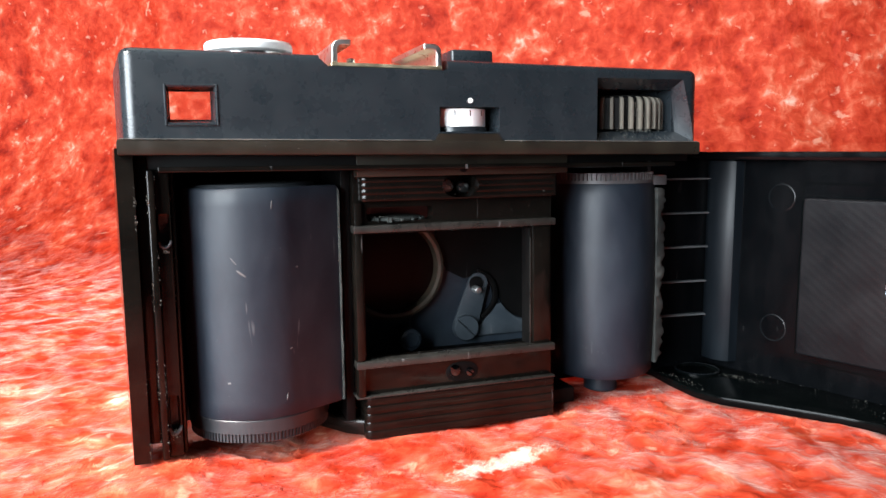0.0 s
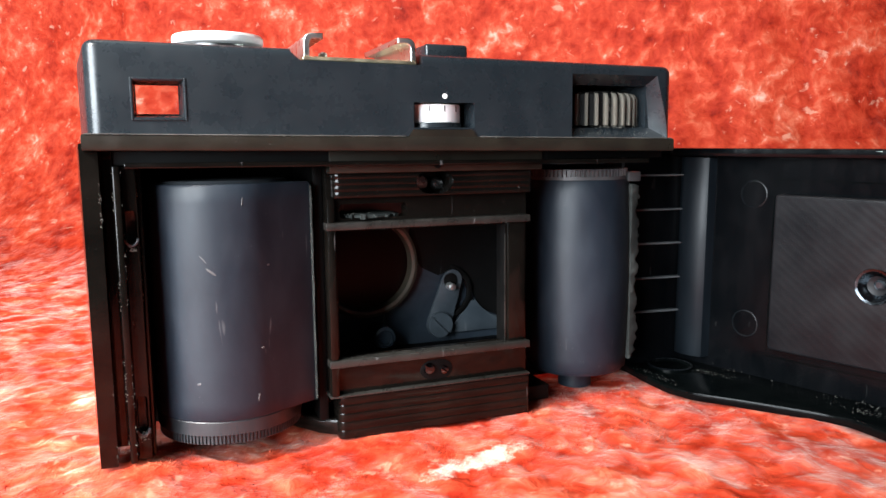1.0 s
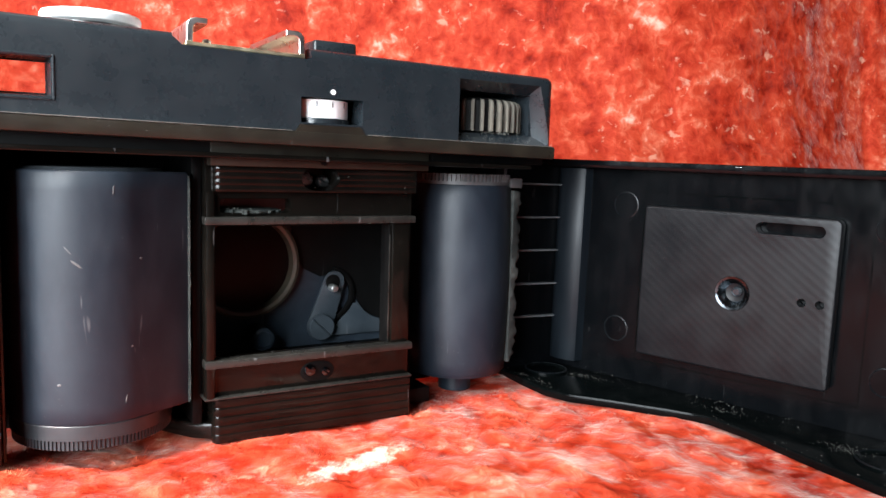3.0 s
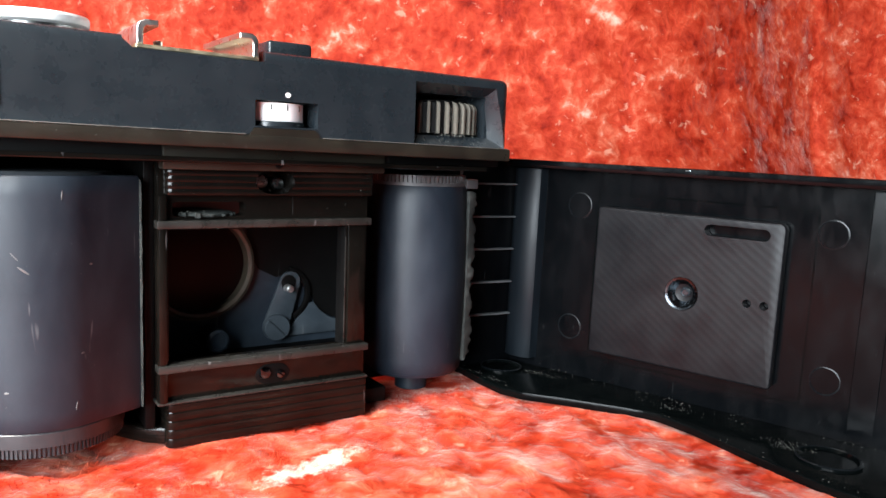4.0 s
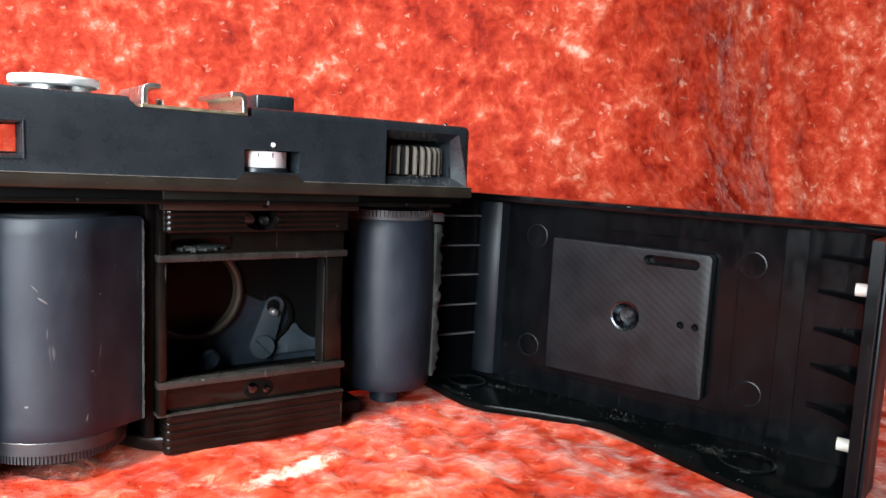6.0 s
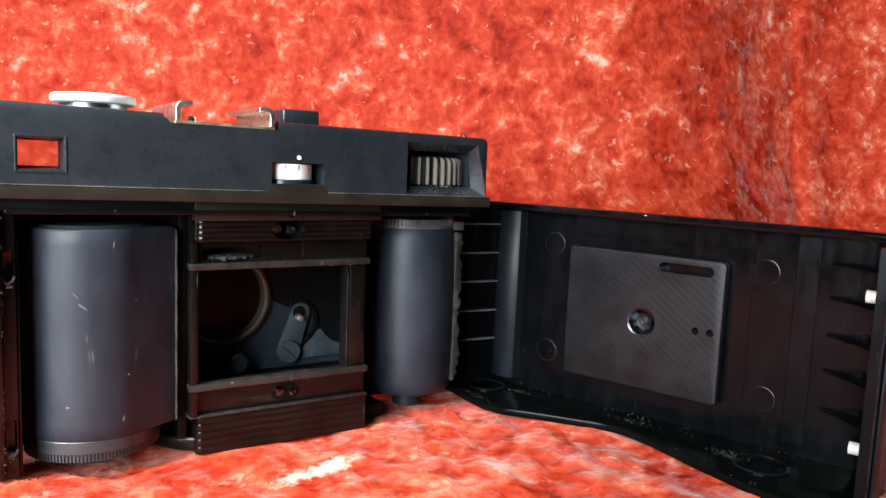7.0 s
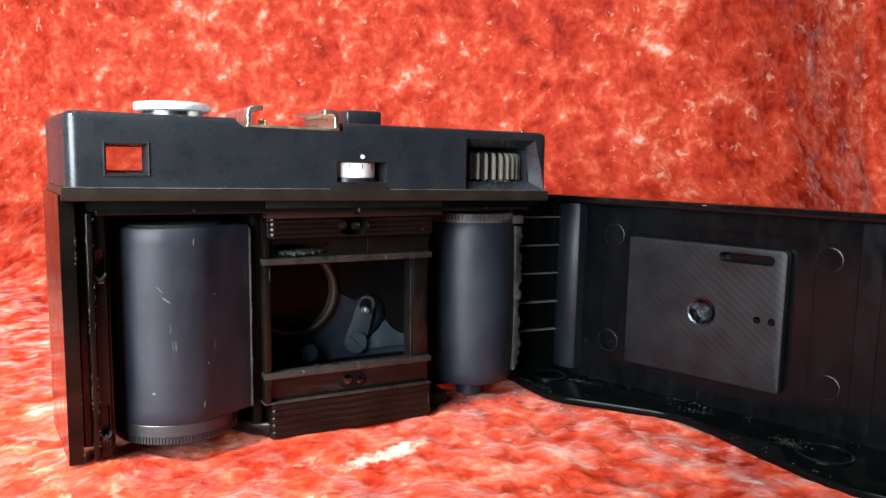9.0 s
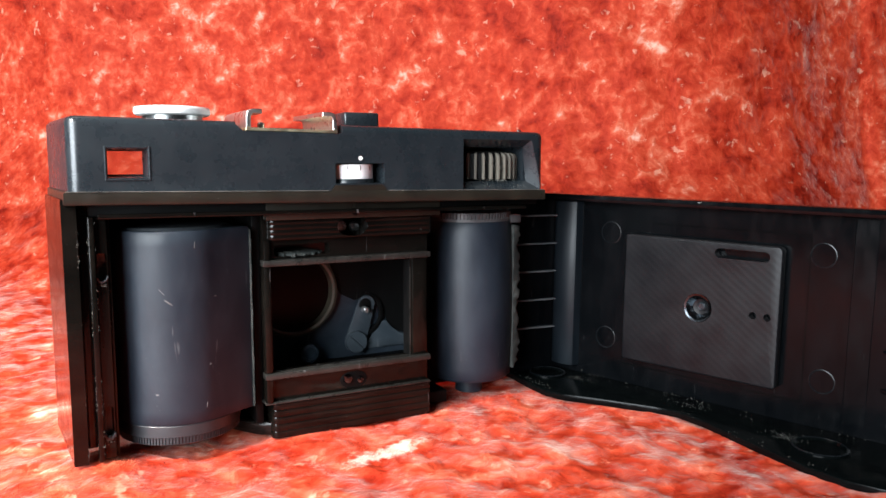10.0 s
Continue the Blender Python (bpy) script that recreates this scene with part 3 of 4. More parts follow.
def film_gate():
    bm = bmesh.new()
    box(bm, -1.98, 1.94, 0.10, 0.45, 0.75, 5.0, 0.015)
    gate = part("film_gate", bm, BAKELITE, film_camera, "brown-black film gate block")
    cut = bmesh.new()
    box(cut, -1.81, 1.50, -0.2, 0.8, 1.46, 3.80)
    box(cut, -1.74, -0.48, -0.2, 0.8, 4.03, 4.28, 0.06)
    prism(cut, [(0.30 * math.cos(radians(a)) + (0.19 if math.cos(radians(a)) > 0 else -0.13) * 1.0, 4.64 + 0.215 * math.sin(radians(a))) for a in range(0, 360, 12)], -0.3, 0.8, "y")
    carve(gate, cut)
    # grooved bars above and below the aperture
    bm = bmesh.new()
    grooved(bm, -1.88, 1.97, -0.06, 0.9, 4.40, 4.84, 3, 0.16)
    top = part("grooved_bar", bm, BAKELITE, gate)
    cut = bmesh.new()
    prism(cut, [(0.30 * math.cos(radians(a)) + (0.07 if math.cos(radians(a)) > 0 else -0.05), 4.64 + 0.215 * math.sin(radians(a))) for a in range(0, 360, 12)], -0.5, 0.7, "y")
    carve(top, cut)
    bm = bmesh.new()
    grooved(bm, -1.86, 1.98, 0.02, 2.2, 0.0, 0.80, 4, 0.14)
    part("grooved_bar", bm, BAKELITE, gate)
    slab("shelf", -2.02, 1.98, -0.02, 0.5, 0.795, 0.84, WORN_SHINE, gate, 0.015)
    # rails and uprights
    for z in (1.365, 3.835):
        slab("film_rail", -2.02, 1.95, -0.07, 0.20, z, z + 0.135, WORN_SHINE, gate, 0.02, "worn dusty film rail, edge shine put into its colour")
    slab("upright", -2.0, -1.84, -0.03, 0.30, 0.80, 4.40, BAKELITE, gate, 0.055)
    slab("upright", 1.53, 1.88, 0.03, 0.30, 1.50, 3.84, BAKELITE, gate, 0.02)
    # dark sheet shades the cut face, thin pale line paints its edge highlight
    slab("side_tone_strip", 1.475, 1.506, 0.115, 0.46, 1.47, 3.79, DARK, gate, 0.004)
    slab("side_tone_strip", 1.478, 1.50, 0.095, 0.113, 1.50, 3.60, WORN_SHINE, gate, 0.004)
    # sprocket behind its slot
    bm = bmesh.new()
    lathe(bm, [(0.55, 4.06), (0.58, 4.08), (0.58, 4.11), (0.55, 4.13)], (-1.15, 0.62, -0.05), "z", 40)
    for i in range(16):
        m = Matrix.Translation((-1.15, 0.62, -0.05)) @ Matrix.Rotation(2 * math.pi * i / 16 + 0.1, 4, "Z")
        box(bm, 0.54, 0.63, -0.035, 0.035, 4.07, 4.12, 0.015, 1, m)
    part("sprocket", bm, FELT, gate, "dirty grey-green sprocket wheel")
    # screws
    def screw(x, y, z, r, material, name="screw"):
        bm = bmesh.new()
        lathe(bm, [(r, y + 0.10), (r, y + 0.02), (r * 0.8, y - 0.02), (r * 0.3, y - 0.035)], (x, 0, z), "y", 24)
        ob = part(name, bm, material, gate, "shiny worn screw head")
        cut = bmesh.new()
        box(cut, x - r * 1.2, x + r * 1.2, y - 0.2, y + 0.015, z - r * 0.12, z + r * 0.12, 0, 1, Matrix.Translation((x, y, z)) @ Matrix.Rotation(radians(35), 4, "Y") @ Matrix.Translation((-x, -y, -z)))
        carve(ob, cut)
    # dark oval laid on the gate for the shade of the screws' recess
    bm = bmesh.new()
    pts = [(0.05 + 0.27 * math.cos(radians(a)) + (0.06 if math.cos(radians(a)) > 0 else -0.06), 1.09 + 0.19 * math.sin(radians(a))) for a in range(0, 360, 15)]
    prism(bm, pts, 0.085, 0.12, "y", 0.01)
    part("dark_recess_oval", bm, DARK, gate, "dark oval in place of the recess round the screws")
    screw(-0.10, 0.06, 1.12, 0.115, CHROMED)
    screw(0.20, 0.08, 1.07, 0.095, CHROMED)
    screw(-0.12, 0.35, 4.62, 0.14, STEEL)
    screw(0.22, 0.38, 4.58, 0.12, STEEL)
    return gate


gate = film_gate()


# 0.0612 of the camera's starting eye point, for scaling parts about it
EYE_SHIFT = Vector((-0.2962, -0.8048, 0.3164))


def shutter_box():
    bm = bmesh.new()
    prism(bm, [(-2.0, 0.45), (1.93, 0.45), (2.52, 2.30), (-2.45, 2.30)], 0.95, 1.05, "z")
    sb = part("shutter_box", bm, DARK, film_camera, "dark light-tight box behind the aperture")
    for outline in ([(-2.0, 0.45), (-1.9, 0.45), (-2.35, 2.30), (-2.45, 2.30)], [(1.83, 0.45), (1.93, 0.45), (2.52, 2.30), (2.42, 2.30)]):
        bm = bmesh.new()
        prism(bm, outline, 1.055, 4.25, "z")
        part("box_wall", bm, DARK, sb)
    bm = bmesh.new()
    prism(bm, [(-2.0, 0.45), (1.93, 0.45), (2.52, 2.30), (-2.45, 2.30)], 4.255, 4.35, "z")
    part("box_wall", bm, DARK, sb)

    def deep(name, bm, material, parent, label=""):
        """Inner parts, shrunk towards the camera's starting eye to keep their look from there."""
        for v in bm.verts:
            v.co = EYE_SHIFT + 0.9388 * v.co
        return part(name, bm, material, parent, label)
    bm = bmesh.new()
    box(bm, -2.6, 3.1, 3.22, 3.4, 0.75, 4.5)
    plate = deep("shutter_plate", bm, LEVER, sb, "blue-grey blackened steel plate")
    # shade on the plate's upper half added as black sheet, lit corner as pale
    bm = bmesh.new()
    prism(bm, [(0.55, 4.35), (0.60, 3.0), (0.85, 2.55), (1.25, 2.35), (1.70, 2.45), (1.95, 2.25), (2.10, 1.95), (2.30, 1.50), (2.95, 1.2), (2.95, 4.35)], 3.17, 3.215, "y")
    deep("black_shade_sheet", bm, DARK, sb)
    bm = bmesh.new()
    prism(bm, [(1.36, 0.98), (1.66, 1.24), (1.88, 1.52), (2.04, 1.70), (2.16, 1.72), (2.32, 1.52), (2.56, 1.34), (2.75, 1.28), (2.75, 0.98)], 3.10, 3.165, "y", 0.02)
    deep("lit_corner_sheet", bm, PALE, sb, "pale blue-grey sheet for the lit corner of the plate")
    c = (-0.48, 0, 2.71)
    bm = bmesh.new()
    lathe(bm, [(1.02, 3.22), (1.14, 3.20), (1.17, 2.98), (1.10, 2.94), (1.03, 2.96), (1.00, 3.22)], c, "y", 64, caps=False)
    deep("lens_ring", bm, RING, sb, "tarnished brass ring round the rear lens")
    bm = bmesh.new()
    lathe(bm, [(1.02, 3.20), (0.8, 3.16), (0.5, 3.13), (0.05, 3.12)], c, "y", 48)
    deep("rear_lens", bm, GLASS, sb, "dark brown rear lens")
    # lever with rounded ends, slotted screw and pin
    top, low, r = Vector((1.55, 2.24)), Vector((1.22, 1.23)), 0.24
    ang = math.atan2(top.y - low.y, top.x - low.x)
    pts = []
    for k in range(13):
        a = ang - math.pi / 2 + math.pi * k / 12
        pts.append((top.x + r * math.cos(a), top.y + r * math.sin(a)))
    for k in range(13):
        a = ang + math.pi / 2 + math.pi * k / 12
        pts.append((low.x + 0.30 * math.cos(a), low.y + 0.30 * math.sin(a)))
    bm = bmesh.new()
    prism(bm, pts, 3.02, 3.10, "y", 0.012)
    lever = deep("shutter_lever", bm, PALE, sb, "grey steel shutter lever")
    bm = bmesh.new()
    pts = []
    for k in range(15):
        a = radians(-70 + 150 * k / 14)
        pts.append((1.45 + 0.62 * math.cos(a), 1.95 + 0.62 * math.sin(a)))
    for k in range(15):
        a = radians(80 - 150 * k / 14)
        pts.append((1.45 + 0.50 * math.cos(a), 1.95 + 0.50 * math.sin(a)))
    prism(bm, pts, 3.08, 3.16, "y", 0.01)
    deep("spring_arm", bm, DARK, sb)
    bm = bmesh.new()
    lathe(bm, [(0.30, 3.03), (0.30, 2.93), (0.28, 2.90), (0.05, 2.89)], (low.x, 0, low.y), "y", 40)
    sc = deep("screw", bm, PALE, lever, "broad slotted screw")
    cut = bmesh.new()
    box(cut, low.x - 0.5, low.x + 0.5, 2.6, 2.95, low.y - 0.022, low.y + 0.022, 0, 1, Matrix.Translation((low.x, 0, low.y)) @ Matrix.Rotation(radians(45), 4, "Y") @ Matrix.Translation((-low.x, 0, -low.y)))
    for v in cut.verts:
        v.co = EYE_SHIFT + 0.9388 * v.co
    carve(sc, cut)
    # dark disc stands in for the dark slot above the pin
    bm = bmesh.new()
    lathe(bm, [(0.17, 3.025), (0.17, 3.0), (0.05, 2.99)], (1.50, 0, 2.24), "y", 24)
    deep("dark_slot_disc", bm, DARK, lever)
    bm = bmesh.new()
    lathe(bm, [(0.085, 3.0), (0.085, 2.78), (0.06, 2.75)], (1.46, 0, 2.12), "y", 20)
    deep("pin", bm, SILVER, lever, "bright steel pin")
    # post added in place of a dark hole and its crescent highlight
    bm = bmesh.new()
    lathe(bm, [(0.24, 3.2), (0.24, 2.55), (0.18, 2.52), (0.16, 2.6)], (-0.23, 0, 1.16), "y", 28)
    deep("post", bm, LEVER, sb, "dull round post in place of a dark hole with bright rim")


shutter_box()


# ---- film cassettes ----
def cassette(name_label, c, r, z0, z1, lip, cap_low, bulge):
    th = thing("film_cassette", name_label, "film cassette", "film cassettes")
    # shell: a cylinder wall that runs out tangentially into the film lip
    out = []
    for k in range(49):
        a = radians(lip[2] - 300 * k / 48)
        out.append((c[0] + r * math.cos(a), c[1] + r * math.sin(a)))
    outline = [(lip[0], lip[1])] + out
    bm = bmesh.new()
    zs = [z0, z0 + 0.04, z0 + 0.3, (z0 + z1) / 2 - 0.8, (z0 + z1) / 2, (z0 + z1) / 2 + 0.8, z1 - 0.3, z1 - 0.04, z1]
    rings = []
    for z in zs:
        q = abs(z - (z0 + z1) / 2) / ((z1 - z0) / 2)
        k = 1 - bulge * q ** 2.2
        if z in (zs[0], zs[-1]):
            k -= 0.02
        rings.append([bm.verts.new((c[0] + (x - c[0]) * k, c[1] + (y - c[1]) * k, z)) for x, y in outline])
    n = len(outline)
    for a, b in zip(rings, rings[1:]):
        for i in range(n):
            bm.faces.new((a[i], a[(i + 1) % n], b[(i + 1) % n], b[i]))
    bm.faces.new(rings[0]), bm.faces.new(rings[-1])
    part("shell", bm, CASSETTE, th, "scuffed blue-black lacquered shell", 40)
    bm = bmesh.new()
    if cap_low:
        rc = r * 0.97
        lathe(bm, [(rc, z0 + 0.01), (rc + 0.02, z0 - 0.02), (rc + 0.02, z0 - 0.24), (rc - 0.02, z0 - 0.26)], (c[0], c[1], 0), "z", 64)
        gear(bm, c, rc - 0.005, 0.025, 120, z0 - 0.40, z0 - 0.25, 0.55)
        lathe(bm, [(0.35, z0 - 0.4), (0.35, z0 - 0.55)], (c[0], c[1], 0), "z", 24)
        part("cap", bm, LOWCAP, th, "grey-black knurled end cap")
        bm = bmesh.new()
        lathe(bm, [(r * 0.90, z1 - 0.02), (r * 0.86, z1 + 0.05), (r * 0.5, z1 + 0.06)], (c[0], c[1], 0), "z", 48)
        part("cap", bm, LOWCAP, th)
    else:
        lathe(bm, [(r * 0.93, z1 - 0.01), (r * 0.93, z1 + 0.06)], (c[0], c[1], 0), "z", 56)
        gear(bm, c, r * 0.93, 0.04, 72, z1 + 0.055, z1 + 0.21, 0.55)
        part("cap", bm, CAP, th, "grey-black knurled end cap")
        bm = bmesh.new()
        lathe(bm, [(r * 0.93, z0 + 0.02), (r * 0.90, z0 - 0.05), (0.42, z0 - 0.06), (0.36, z0 - 0.10), (0.36, z0 - 0.50), (0.30, z0 - 0.53)], (c[0], c[1], 0), "z", 48)
        part("spool_end", bm, CASSETTE, th)
    return th


def felt(th, x, y, z0, z1, depth, width, lobes, direction):
    """Frayed felt that peeps out of a film lip."""
    bm = bmesh.new()
    n = 90
    rows = []
    for i in range(n + 1):
        z = z0 + (z1 - z0) * i / n
        w = width * (1 + lobes * (0.6 * noise.noise(Vector((x, 3.1, z * 1.9))) + 0.5 * noise.noise(Vector((x, 7.7, z * 6.0))) + 0.35 * noise.noise(Vector((x, 1.7, z * 17.0)))))
        e = 0.025 * noise.noise(Vector((x, 9.0, z * 9)))
        if i in (0, n):
            w *= 0.4
        row = []
        for a, b in ((0, 0), (0.02, -0.035), (w * 0.6, -0.05 + e), (w, -0.015 + e), (w * 0.95, 0.04), (w * 0.4, depth), (0, depth)):
            row.append(bm.verts.new((x + a * direction[0] - b * direction[1] * 0.0, y + a * direction[1] + b, z)))
        rows.append(row)
    k = len(rows[0])
    for a, b in zip(rows, rows[1:]):
        for j in range(k):
            bm.faces.new((a[j], a[(j + 1) % k], b[(j + 1) % k], b[j]))
    bm.faces.new(rows[0]), bm.faces.new(rows[-1])
    return part("felt_lip", bm, FELT, th, "frayed dusty grey felt", 60)


left = cassette("blue-black film cassette with a knurled cap, in the wide chamber", (-3.66, 0.90), 1.28, 0.76, 4.70, (-2.24, 0.20, 293), True, 0.0)
felt(left, -2.245, 0.19, 0.78, 4.64, 0.10, 0.045, 0.5, (1.0, 0.25))
right = cassette("blue-black film cassette with frayed felt lip, in the take-up chamber", (3.77, 1.28), 1.145, 0.53, 4.58, (4.62, 0.46, 300), False, 0.07)
felt(right, 4.55, 0.42, 0.72, 4.46, 0.14, 0.27, 0.75, (0.95, 0.25))


def nick(th, c, r, x, z, length, width, turn):
    """A bare scratch on a round shell: a sliver that follows its curve."""
    bm = bmesh.new()
    ca, sa = math.cos(radians(turn)), math.sin(radians(turn))
    rows = []
    for i in range(7):
        f = i / 6 - 0.5
        w = width * (1 - (2 * f) ** 2) ** 0.5 + 0.002
        row = []
        for side, lift in ((-1, -0.002), (-0.5, 0.004), (0.5, 0.004), (1, -0.002)):
            px = x + f * length * ca - side * w * sa
            pz = z + f * length * sa + side * w * ca
            py = c[1] - math.sqrt(max(0.0, (r + lift) ** 2 - (px - c[0]) ** 2))
            row.append(bm.verts.new((px, py, pz)))
        rows.append(row)
    for a, b in zip(rows, rows[1:]):
        for j in range(3):
            bm.faces.new((a[j], a[j + 1], b[j + 1], b[j]))
    part("nick", bm, NICK, th, "pale scratch")


for x, z, ln, wd, turn in ((-3.985, 3.29, 0.20, 0.018, -38), (-4.10, 3.50, 0.16, 0.010, -50), (-2.87, 1.42, 0.16, 0.012, 5), (-4.25, 1.42, 0.06, 0.02, 10),
                           (-3.30, 1.12, 0.14, 0.010, 80), (-3.05, 3.34, 0.05, 0.016, 0), (-3.45, 4.42, 0.15, 0.010, 85), (-3.20, 1.95, 0.05, 0.014, 20)):
    nick(left, (-3.66, 0.90), 1.28, x, z, ln, wd, turn)

bm = new_box(4.50, 4.80, 0.42, 0.70, 4.52, 4.72, 0.02)
part("clip", bm, CAP, right)


# ---- hinged back ----
def back_door():
    bm = bmesh.new()
    # panel with both ends wrapped towards the inside, as one bent wall
    outer = [(-3.30, -1.95), (-3.30, -0.55)]
    inner = [(-3.12, -1.95), (-3.12, -0.55)]
    for k in range(1, 8):
        a = radians(180 - 90 * k / 7)
        outer.append((-2.70 + 0.60 * math.cos(a), -0.40 + 0.60 * math.sin(a)))
        inner.append((-2.70 + 0.42 * math.cos(a), -0.40 + 0.42 * math.sin(a)))
    for k in range(0, 8):
        a = radians(90 - 90 * k / 7)
        outer.append((6.75 + 0.62 * math.cos(a), -0.42 + 0.62 * math.sin(a)))
        inner.append((6.75 + 0.44 * math.cos(a), -0.42 + 0.44 * math.sin(a)))
    outer.append((7.37, -2.35)), inner.append((7.19, -2.35))
    prism(bm, outer + inner[::-1], 0.06, 4.98, "z")
    door = part("back_door", bm, DOOR, film_camera, "glossy black hinged camera back, swung wide open")
    # bottom wall, cut away in the middle
    bm = bmesh.new()
    shape = outer[2:-1] + [(7.37, -2.42), (6.2, -2.55), (5.4, -2.38), (4.2, -1.92), (2.9, -1.35), (2.1, -1.12), (1.4, -1.28), (0.2, -1.68), (-0.6, -2.0), (-1.2, -2.02), (-2.0, -1.75), (-2.7, -1.45), (-3.30, -1.3)]
    prism(bm, shape, -0.02, 0.16, "z", 0.03)
    part("bottom_wall", bm, SCUFFED, door, "scratched dusty bottom wall")
    # top flange
    bm = bmesh.new()
    shape = outer[1:-1] + [(7.37, -0.75), (6.7, -0.42), (6.2, -0.30), (-2.2, -0.30), (-2.7, -0.5), (-3.12, -0.8)]
    prism(bm, shape, 4.96, 5.14, "z", 0.025)
    part("top_flange", bm, DOOR, door)
    # end flange and metal trim outside the free end
    slab("end_trim", 7.375, 7.43, -1.95, -0.3, -0.02, 4.9, RIDGE, door, 0.015, "black trim strip")
    # stiffening fins at the hinge end
    for z in (4.53, 3.75, 2.97, 2.17, 1.38):
        bm = bmesh.new()
        prism(bm, [(-2.17, 0.0), (-2.17, -0.20), (-2.35, -0.62), (-2.80, -1.62), (-3.13, -1.62), (-3.13, 0.0)], z - 0.018, z + 0.018, "z", 0.01)
        part("fin", bm, FIN, door, "thin fin, coloured pale for its bright edge highlight")
    bm = bmesh.new()
    prism(bm, [(-2.24, 0.06), (-2.30, -0.16), (-2.48, -0.62), (-2.92, -1.60), (-3.13, -1.60), (-3.13, -0.3), (-2.95, 0.0), (-2.7, 0.06)], 0.12, 4.97, "z")
    part("hinge_fillet", bm, DOOR, door)
    # fins at the free end, growing towards the corner
    for z in (4.42, 3.69, 2.90, 2.13, 1.30):
        pts = [(6.02, 0.01), (6.25, -0.10), (6.6, -0.36), (7.0, -0.85), (7.2, -1.1), (7.2, 0.01)]
        bm = bmesh.new()
        prism(bm, pts, z - 0.05, z + 0.05, "z", 0.012)
        part("fin", bm, DOOR, door)
    # rounded ridge at the hinge side, shallow band at the free side
    bm = bmesh.new()
    pts = [(-2.32, 0.03), (-2.30, -0.16)]
    for k in range(9):
        a = radians(165 - 140 * k / 8)
        pts.append((-1.93 + 0.38 * math.cos(a), -0.10 - 0.16 * math.sin(a)))
    pts.append((-1.50, 0.03))
    prism(bm, pts, 0.36, 4.93, "z", 0.02)
    part("ridge", bm, RIDGE, door, "rounded upright ridge")
    bm = bmesh.new()
    prism(bm, [(5.30, 0.03), (5.33, 0.012), (5.77, 0.012), (5.80, 0.03)], 0.40, 4.9, "z")
    part("band", bm, DOOR, door, "", 5)
    # seat round the pressure plate
    bm = bmesh.new()
    o, i = (-0.16, 4.46, 0.66, 4.50), (-0.13, 4.43, 0.69, 4.47)
    for a in ((o[0], i[0], o[2], o[3]), (i[1], o[1], o[2], o[3]), (i[0], i[1], o[2], i[2]), (i[0], i[1], i[3], o[3])):
        box(bm, a[0], a[1], 0.0165, 0.03, a[2], a[3])
    part("plate_seat", bm, SCUFFED, door)
    slab("spring", 1.0, 3.0, -0.06, 0.03, 1.5, 3.6, STEEL, door, 0.02)
    # pressure plate with slot, dimple and two holes
    bm = bmesh.new()
    rad, pts = 0.14, []
    for cx, cz, a0 in ((3.95 - rad, 4.20 - rad, 0), (0.08, 4.12, 90), (0.08, 0.98, 180), (3.87, 0.98, 270)):
        rr = rad if a0 == 0 else 0.08
        for k in range(6):
            a = radians(a0 + 90 * k / 5)
            pts.append((cx + rr * math.cos(a), cz + rr * math.sin(a)))
    prism(bm, pts, -0.27, -0.02, "y", 0.045, None, 3)
    plate = part("pressure_plate", bm, HATCH, door, "black film pressure plate with slanting grooves")
    cut = bmesh.new()
    pts = []
    for cx, a0 in ((3.56, -90), (2.50, 90)):
        for k in range(9):
            a = radians(a0 + 180 * k / 8)
            pts.append((cx + 0.115 * math.cos(a), 3.93 + 0.115 * math.sin(a)))
    prism(cut, pts, -0.5, 0.0, "y")
    for s in (3.36, 3.69):
        lathe(cut, [(0.085, -0.5), (0.085, 0.0)], (s, 0, 2.55), "y", 20)
    lathe(cut, [(0.42, -0.36), (0.22, -0.10), (0.18, -0.08)], (2.03, 0, 2.54), "y", 40)
    carve(plate, cut)
    bm = bmesh.new()
    lathe(bm, [(0.36, -0.262), (0.345, -0.283), (0.30, -0.272), (0.20, -0.11), (0.19, -0.10), (0.36, -0.10)], (2.03, 0, 2.54), "y", 40, caps=False)
    part("dimple", bm, CHROMED, plate, "round shiny dimple")
    bm = bmesh.new()
    lathe(bm, [(0.10, -0.08), (0.10, -0.16), (0.06, -0.19)], (2.08, 0, 2.57), "y", 20)
    part("rivet", bm, COVER, plate)
    # moulding marks: thin raised rings
    for s, z, r in ((-0.60, 4.16, 0.30), (-0.66, 1.30, 0.30), (4.72, 4.06, 0.28), (4.86, 1.24, 0.28)):
        bm = bmesh.new()
        lathe(bm, [(r, 0.03), (r, 0.011), (r - 0.02, 0.006), (r - 0.035, 0.03)], (s, 0, z), "y", 40)
        part("moulding_mark", bm, MARK, door)
    for z in (4.20, 1.80):
        bm = bmesh.new()
        lathe(bm, [(0.03, 0.10), (0.10, 0.10), (0.10, 0.06), (0.13, 0.06), (0.13, 0.12)], (0, 0, 0), "z", 24,
              Matrix.Translation((-2.63, -0.96, z)) @ Matrix.Rotation(radians(-24), 4, "Z") @ Matrix.Rotation(radians(90), 4, "Y") @ Matrix.Translation((0, 0, -0.10)))
        part("moulding_mark", bm, DOOR, door)
    # round seats in the bottom wall
    for s, y, r in ((-2.0, -0.75, 0.50), (5.28, -1.22, 0.56)):
        bm = bmesh.new()
        lathe(bm, [(r, 0.14), (r, 0.20), (r - 0.06, 0.215), (r - 0.10, 0.17), (0.05, 0.168)], (s, y, 0), "z", 48)
        part("round_seat", bm, SCUFFED, door)
        bm = bmesh.new()
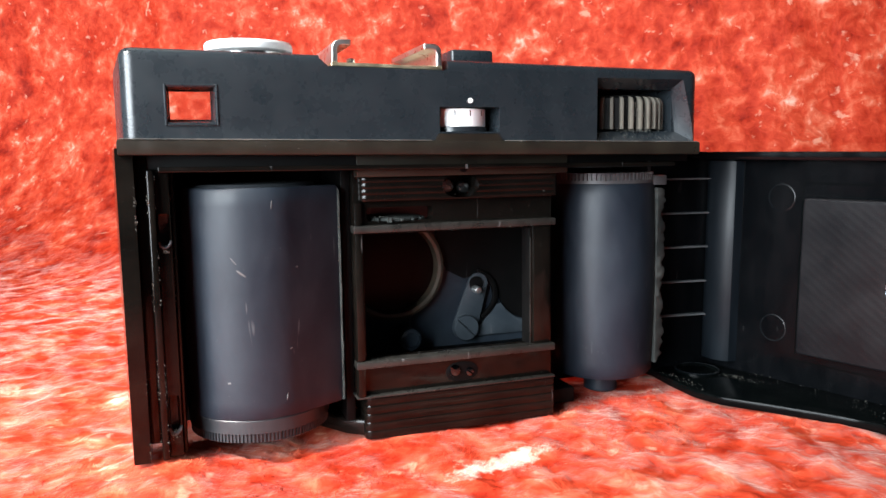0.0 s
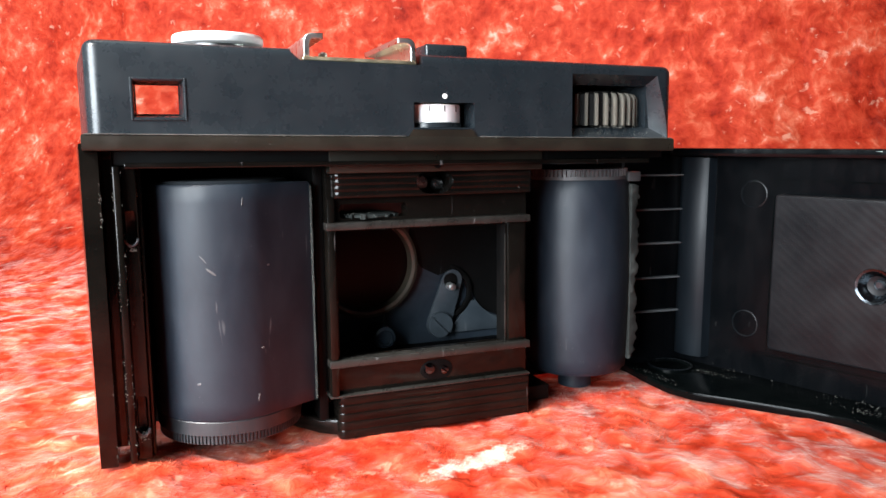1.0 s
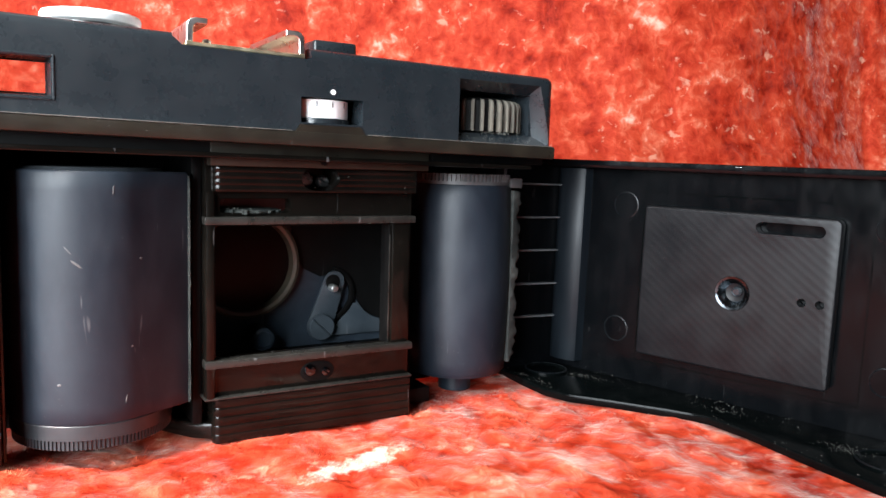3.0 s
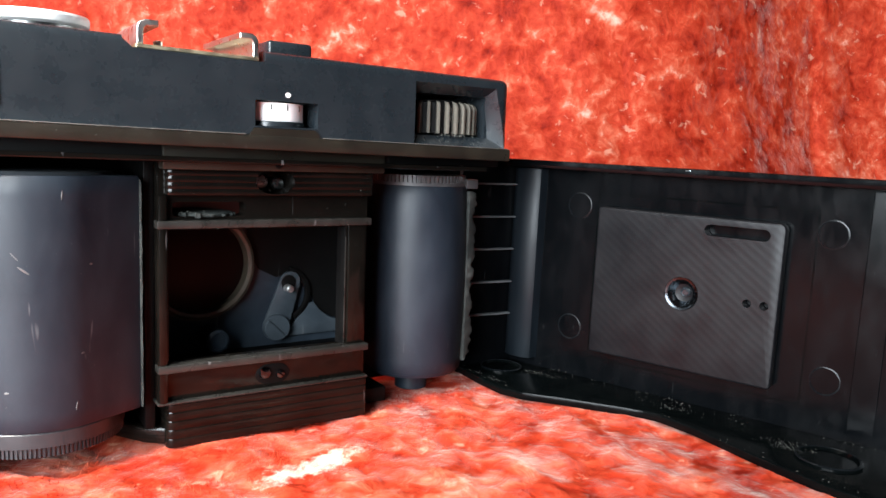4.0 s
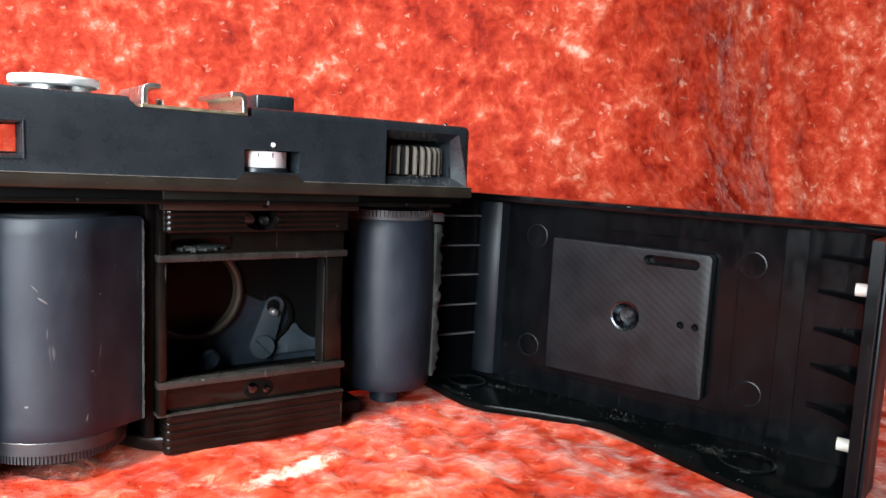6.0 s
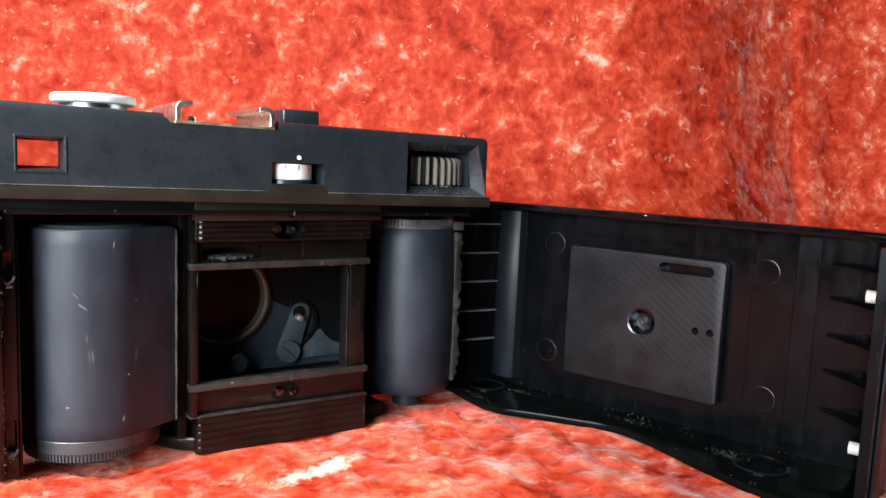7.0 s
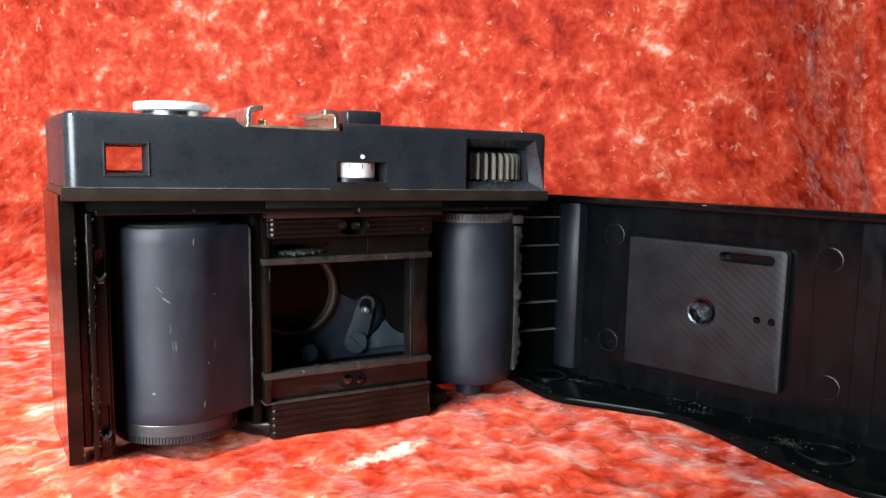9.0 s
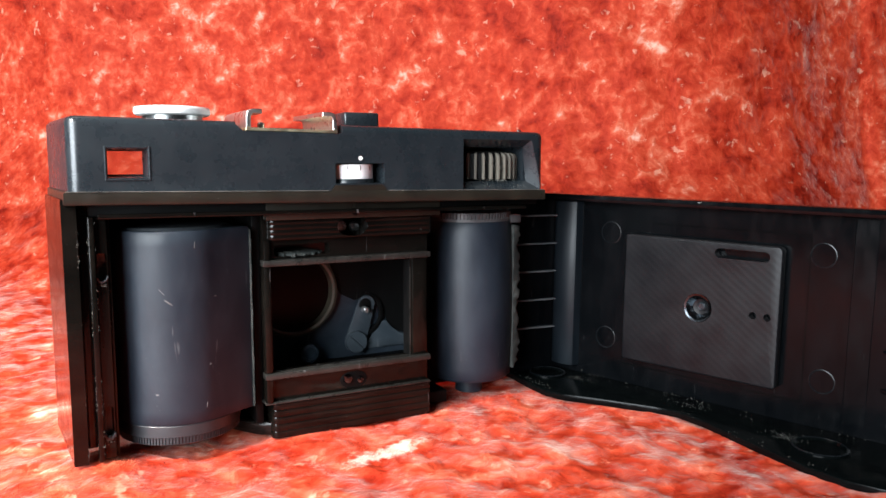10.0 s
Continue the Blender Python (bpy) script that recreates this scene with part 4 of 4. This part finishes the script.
        lathe(bm, [(r - 0.05, 0.205), (r - 0.03, 0.225), (r, 0.205)], (s, y, 0), "z", 48, caps=False)
        part("seat_rim", bm, MARK, door)
    # latch pins and the clip on the upper edge
    for s, z in ((6.95, 3.96), (6.93, 0.98)):
        bm = bmesh.new()
        lathe(bm, [(0.125, -0.09), (0.115, 0.24)], (0, 0, 0), "x", 20, Matrix.Translation((s, -1.12, z)))
        part("latch_pin", bm, CREAM, door, "cream plastic pin")
    slab("edge_clip", 1.86, 2.04, -0.30, -0.12, 5.06, 5.13, SILVER, door, 0.03, "small bright metal clip")
    ang = math.atan2(-0.9456, 0.3253)
    door.matrix_basis = Matrix.Translation(CM * Vector((7.48, -0.66, 0.03))) @ Matrix.Rotation(ang, 4, "Z") @ Matrix.Rotation(radians(0.7), 4, "Y")
    return door


door = back_door()


# ---- dust caught on edges and in corners: specks too fine to count ----
def dust(name, label, runs, patches, m, seed):
    """runs: (start, end, count, spread, size); patches: (centre, half sizes, count, size)."""
    rng = random.Random(seed)
    verts, faces = [], []

    def speck(p, size):
        k = len(verts)
        a, ln = rng.uniform(0, math.pi), size * rng.uniform(0.6, 1.8)
        u = Vector((math.cos(a), rng.uniform(-0.3, 0.3), math.sin(a))) * ln
        w = Vector((-math.sin(a), rng.uniform(-0.3, 0.3), math.cos(a))) * size * rng.uniform(0.3, 0.8)
        n = Vector((rng.uniform(-0.3, 0.3), -1, rng.uniform(0, 0.8))) * size * 0.6
        for q in (p - u, p - w, p + u, p + w, p + n):
            verts.append(tuple(CM * (m @ q)))
        faces.extend(((k, k + 1, k + 4), (k + 1, k + 2, k + 4), (k + 2, k + 3, k + 4), (k + 3, k, k + 4)))

    for p0, p1, count, spread, size in runs:
        p0, p1 = Vector(p0), Vector(p1)
        for i in range(count):
            f = rng.random()
            if noise.noise((p0 + (p1 - p0) * f) * 1.7) < -0.15:
                continue
            j = Vector([rng.gauss(0, spread) for _ in range(3)])
            speck(p0 + (p1 - p0) * f + j, size * rng.uniform(0.4, 1.2))
    for c, half, count, size in patches:
        for i in range(count):
            p = Vector([a + b * rng.gauss(0, 0.5) for a, b in zip(c, half)])
            speck(p, size * rng.uniform(0.4, 1.2))
    me = bpy.data.meshes.new(name)
    me.from_pydata(verts, [], faces)
    me.materials.append(DUST)
    return tagged(new(name, me), label, "dust", "", "stuff")


body_runs = [((x, y, 0.3), (x, y, 4.95), 90, 0.008, 0.013) for x, y in ((-5.545, -0.365), (-5.36, -0.335), (-5.25, -0.335), (-5.03, -0.11))]
body_runs += [((-1.98, -0.075, z), (1.93, -0.075, z), 60, 0.006, 0.007) for z in (1.495, 1.37, 3.965, 3.84)]
body_runs += [((-1.95, -0.025, 0.842), (1.95, -0.025, 0.842), 70, 0.006, 0.007), ((-1.75, 0.12, 1.508), (1.45, 0.12, 1.508), 50, 0.012, 0.007),
              ((-5.6, -0.548, 5.49), (-0.7, -0.548, 5.445), 120, 0.006, 0.009), ((0.7, -0.548, 5.435), (4.7, -0.548, 5.395), 100, 0.006, 0.009),
              ((2.75, -0.40, 5.50), (4.45, -0.40, 5.48), 60, 0.03, 0.011), ((-2.235, 0.16, 0.8), (-2.235, 0.16, 4.6), 120, 0.012, 0.012),
              ((-1.82, -0.08, 4.42), (1.9, -0.08, 4.82), 25, 0.05, 0.006), ((-1.7, -0.02, 0.1), (1.9, 0.0, 0.7), 25, 0.10, 0.006)]
dust("dust", "pale dust caught on the edges of the black body", body_runs,
     [((-1.5, 0.30, 4.08), (0.3, 0.02, 0.03), 40, 0.016), ((-5.14, -0.22, 3.72), (0.08, 0.04, 0.05), 25, 0.014), ((-5.14, -0.22, 0.66), (0.08, 0.04, 0.08), 30, 0.014),
      ((3.6, -0.31, 5.62), (0.5, 0.02, 0.03), 50, 0.014), ((3.58, -0.322, 5.92), (0.25, 0.003, 0.22), 90, 0.012)], Matrix.Identity(4), 11)
dm = door.matrix_basis.copy()
dm.translation = dm.translation / CM
dust("dust", "pale dust in the corner of the open camera back",
     [((-1.8, -0.10, 0.19), (6.0, -0.15, 0.19), 110, 0.03, 0.012), ((-2.6, -1.50, 0.19), (-0.7, -1.96, 0.19), 60, 0.03, 0.012), ((2.0, -1.14, 0.19), (6.0, -2.5, 0.19), 50, 0.03, 0.012),
      ((-0.5, -0.5, 0.175), (4.0, -0.6, 0.175), 70, 0.10, 0.012)],
     [((4.55, -1.05, 0.175), (0.45, 0.25, 0.004), 130, 0.009), ((2.2, -0.6, 0.175), (0.6, 0.2, 0.004), 80, 0.008), ((-1.0, -0.55, 0.175), (0.5, 0.15, 0.004), 70, 0.008)], dm, 12)
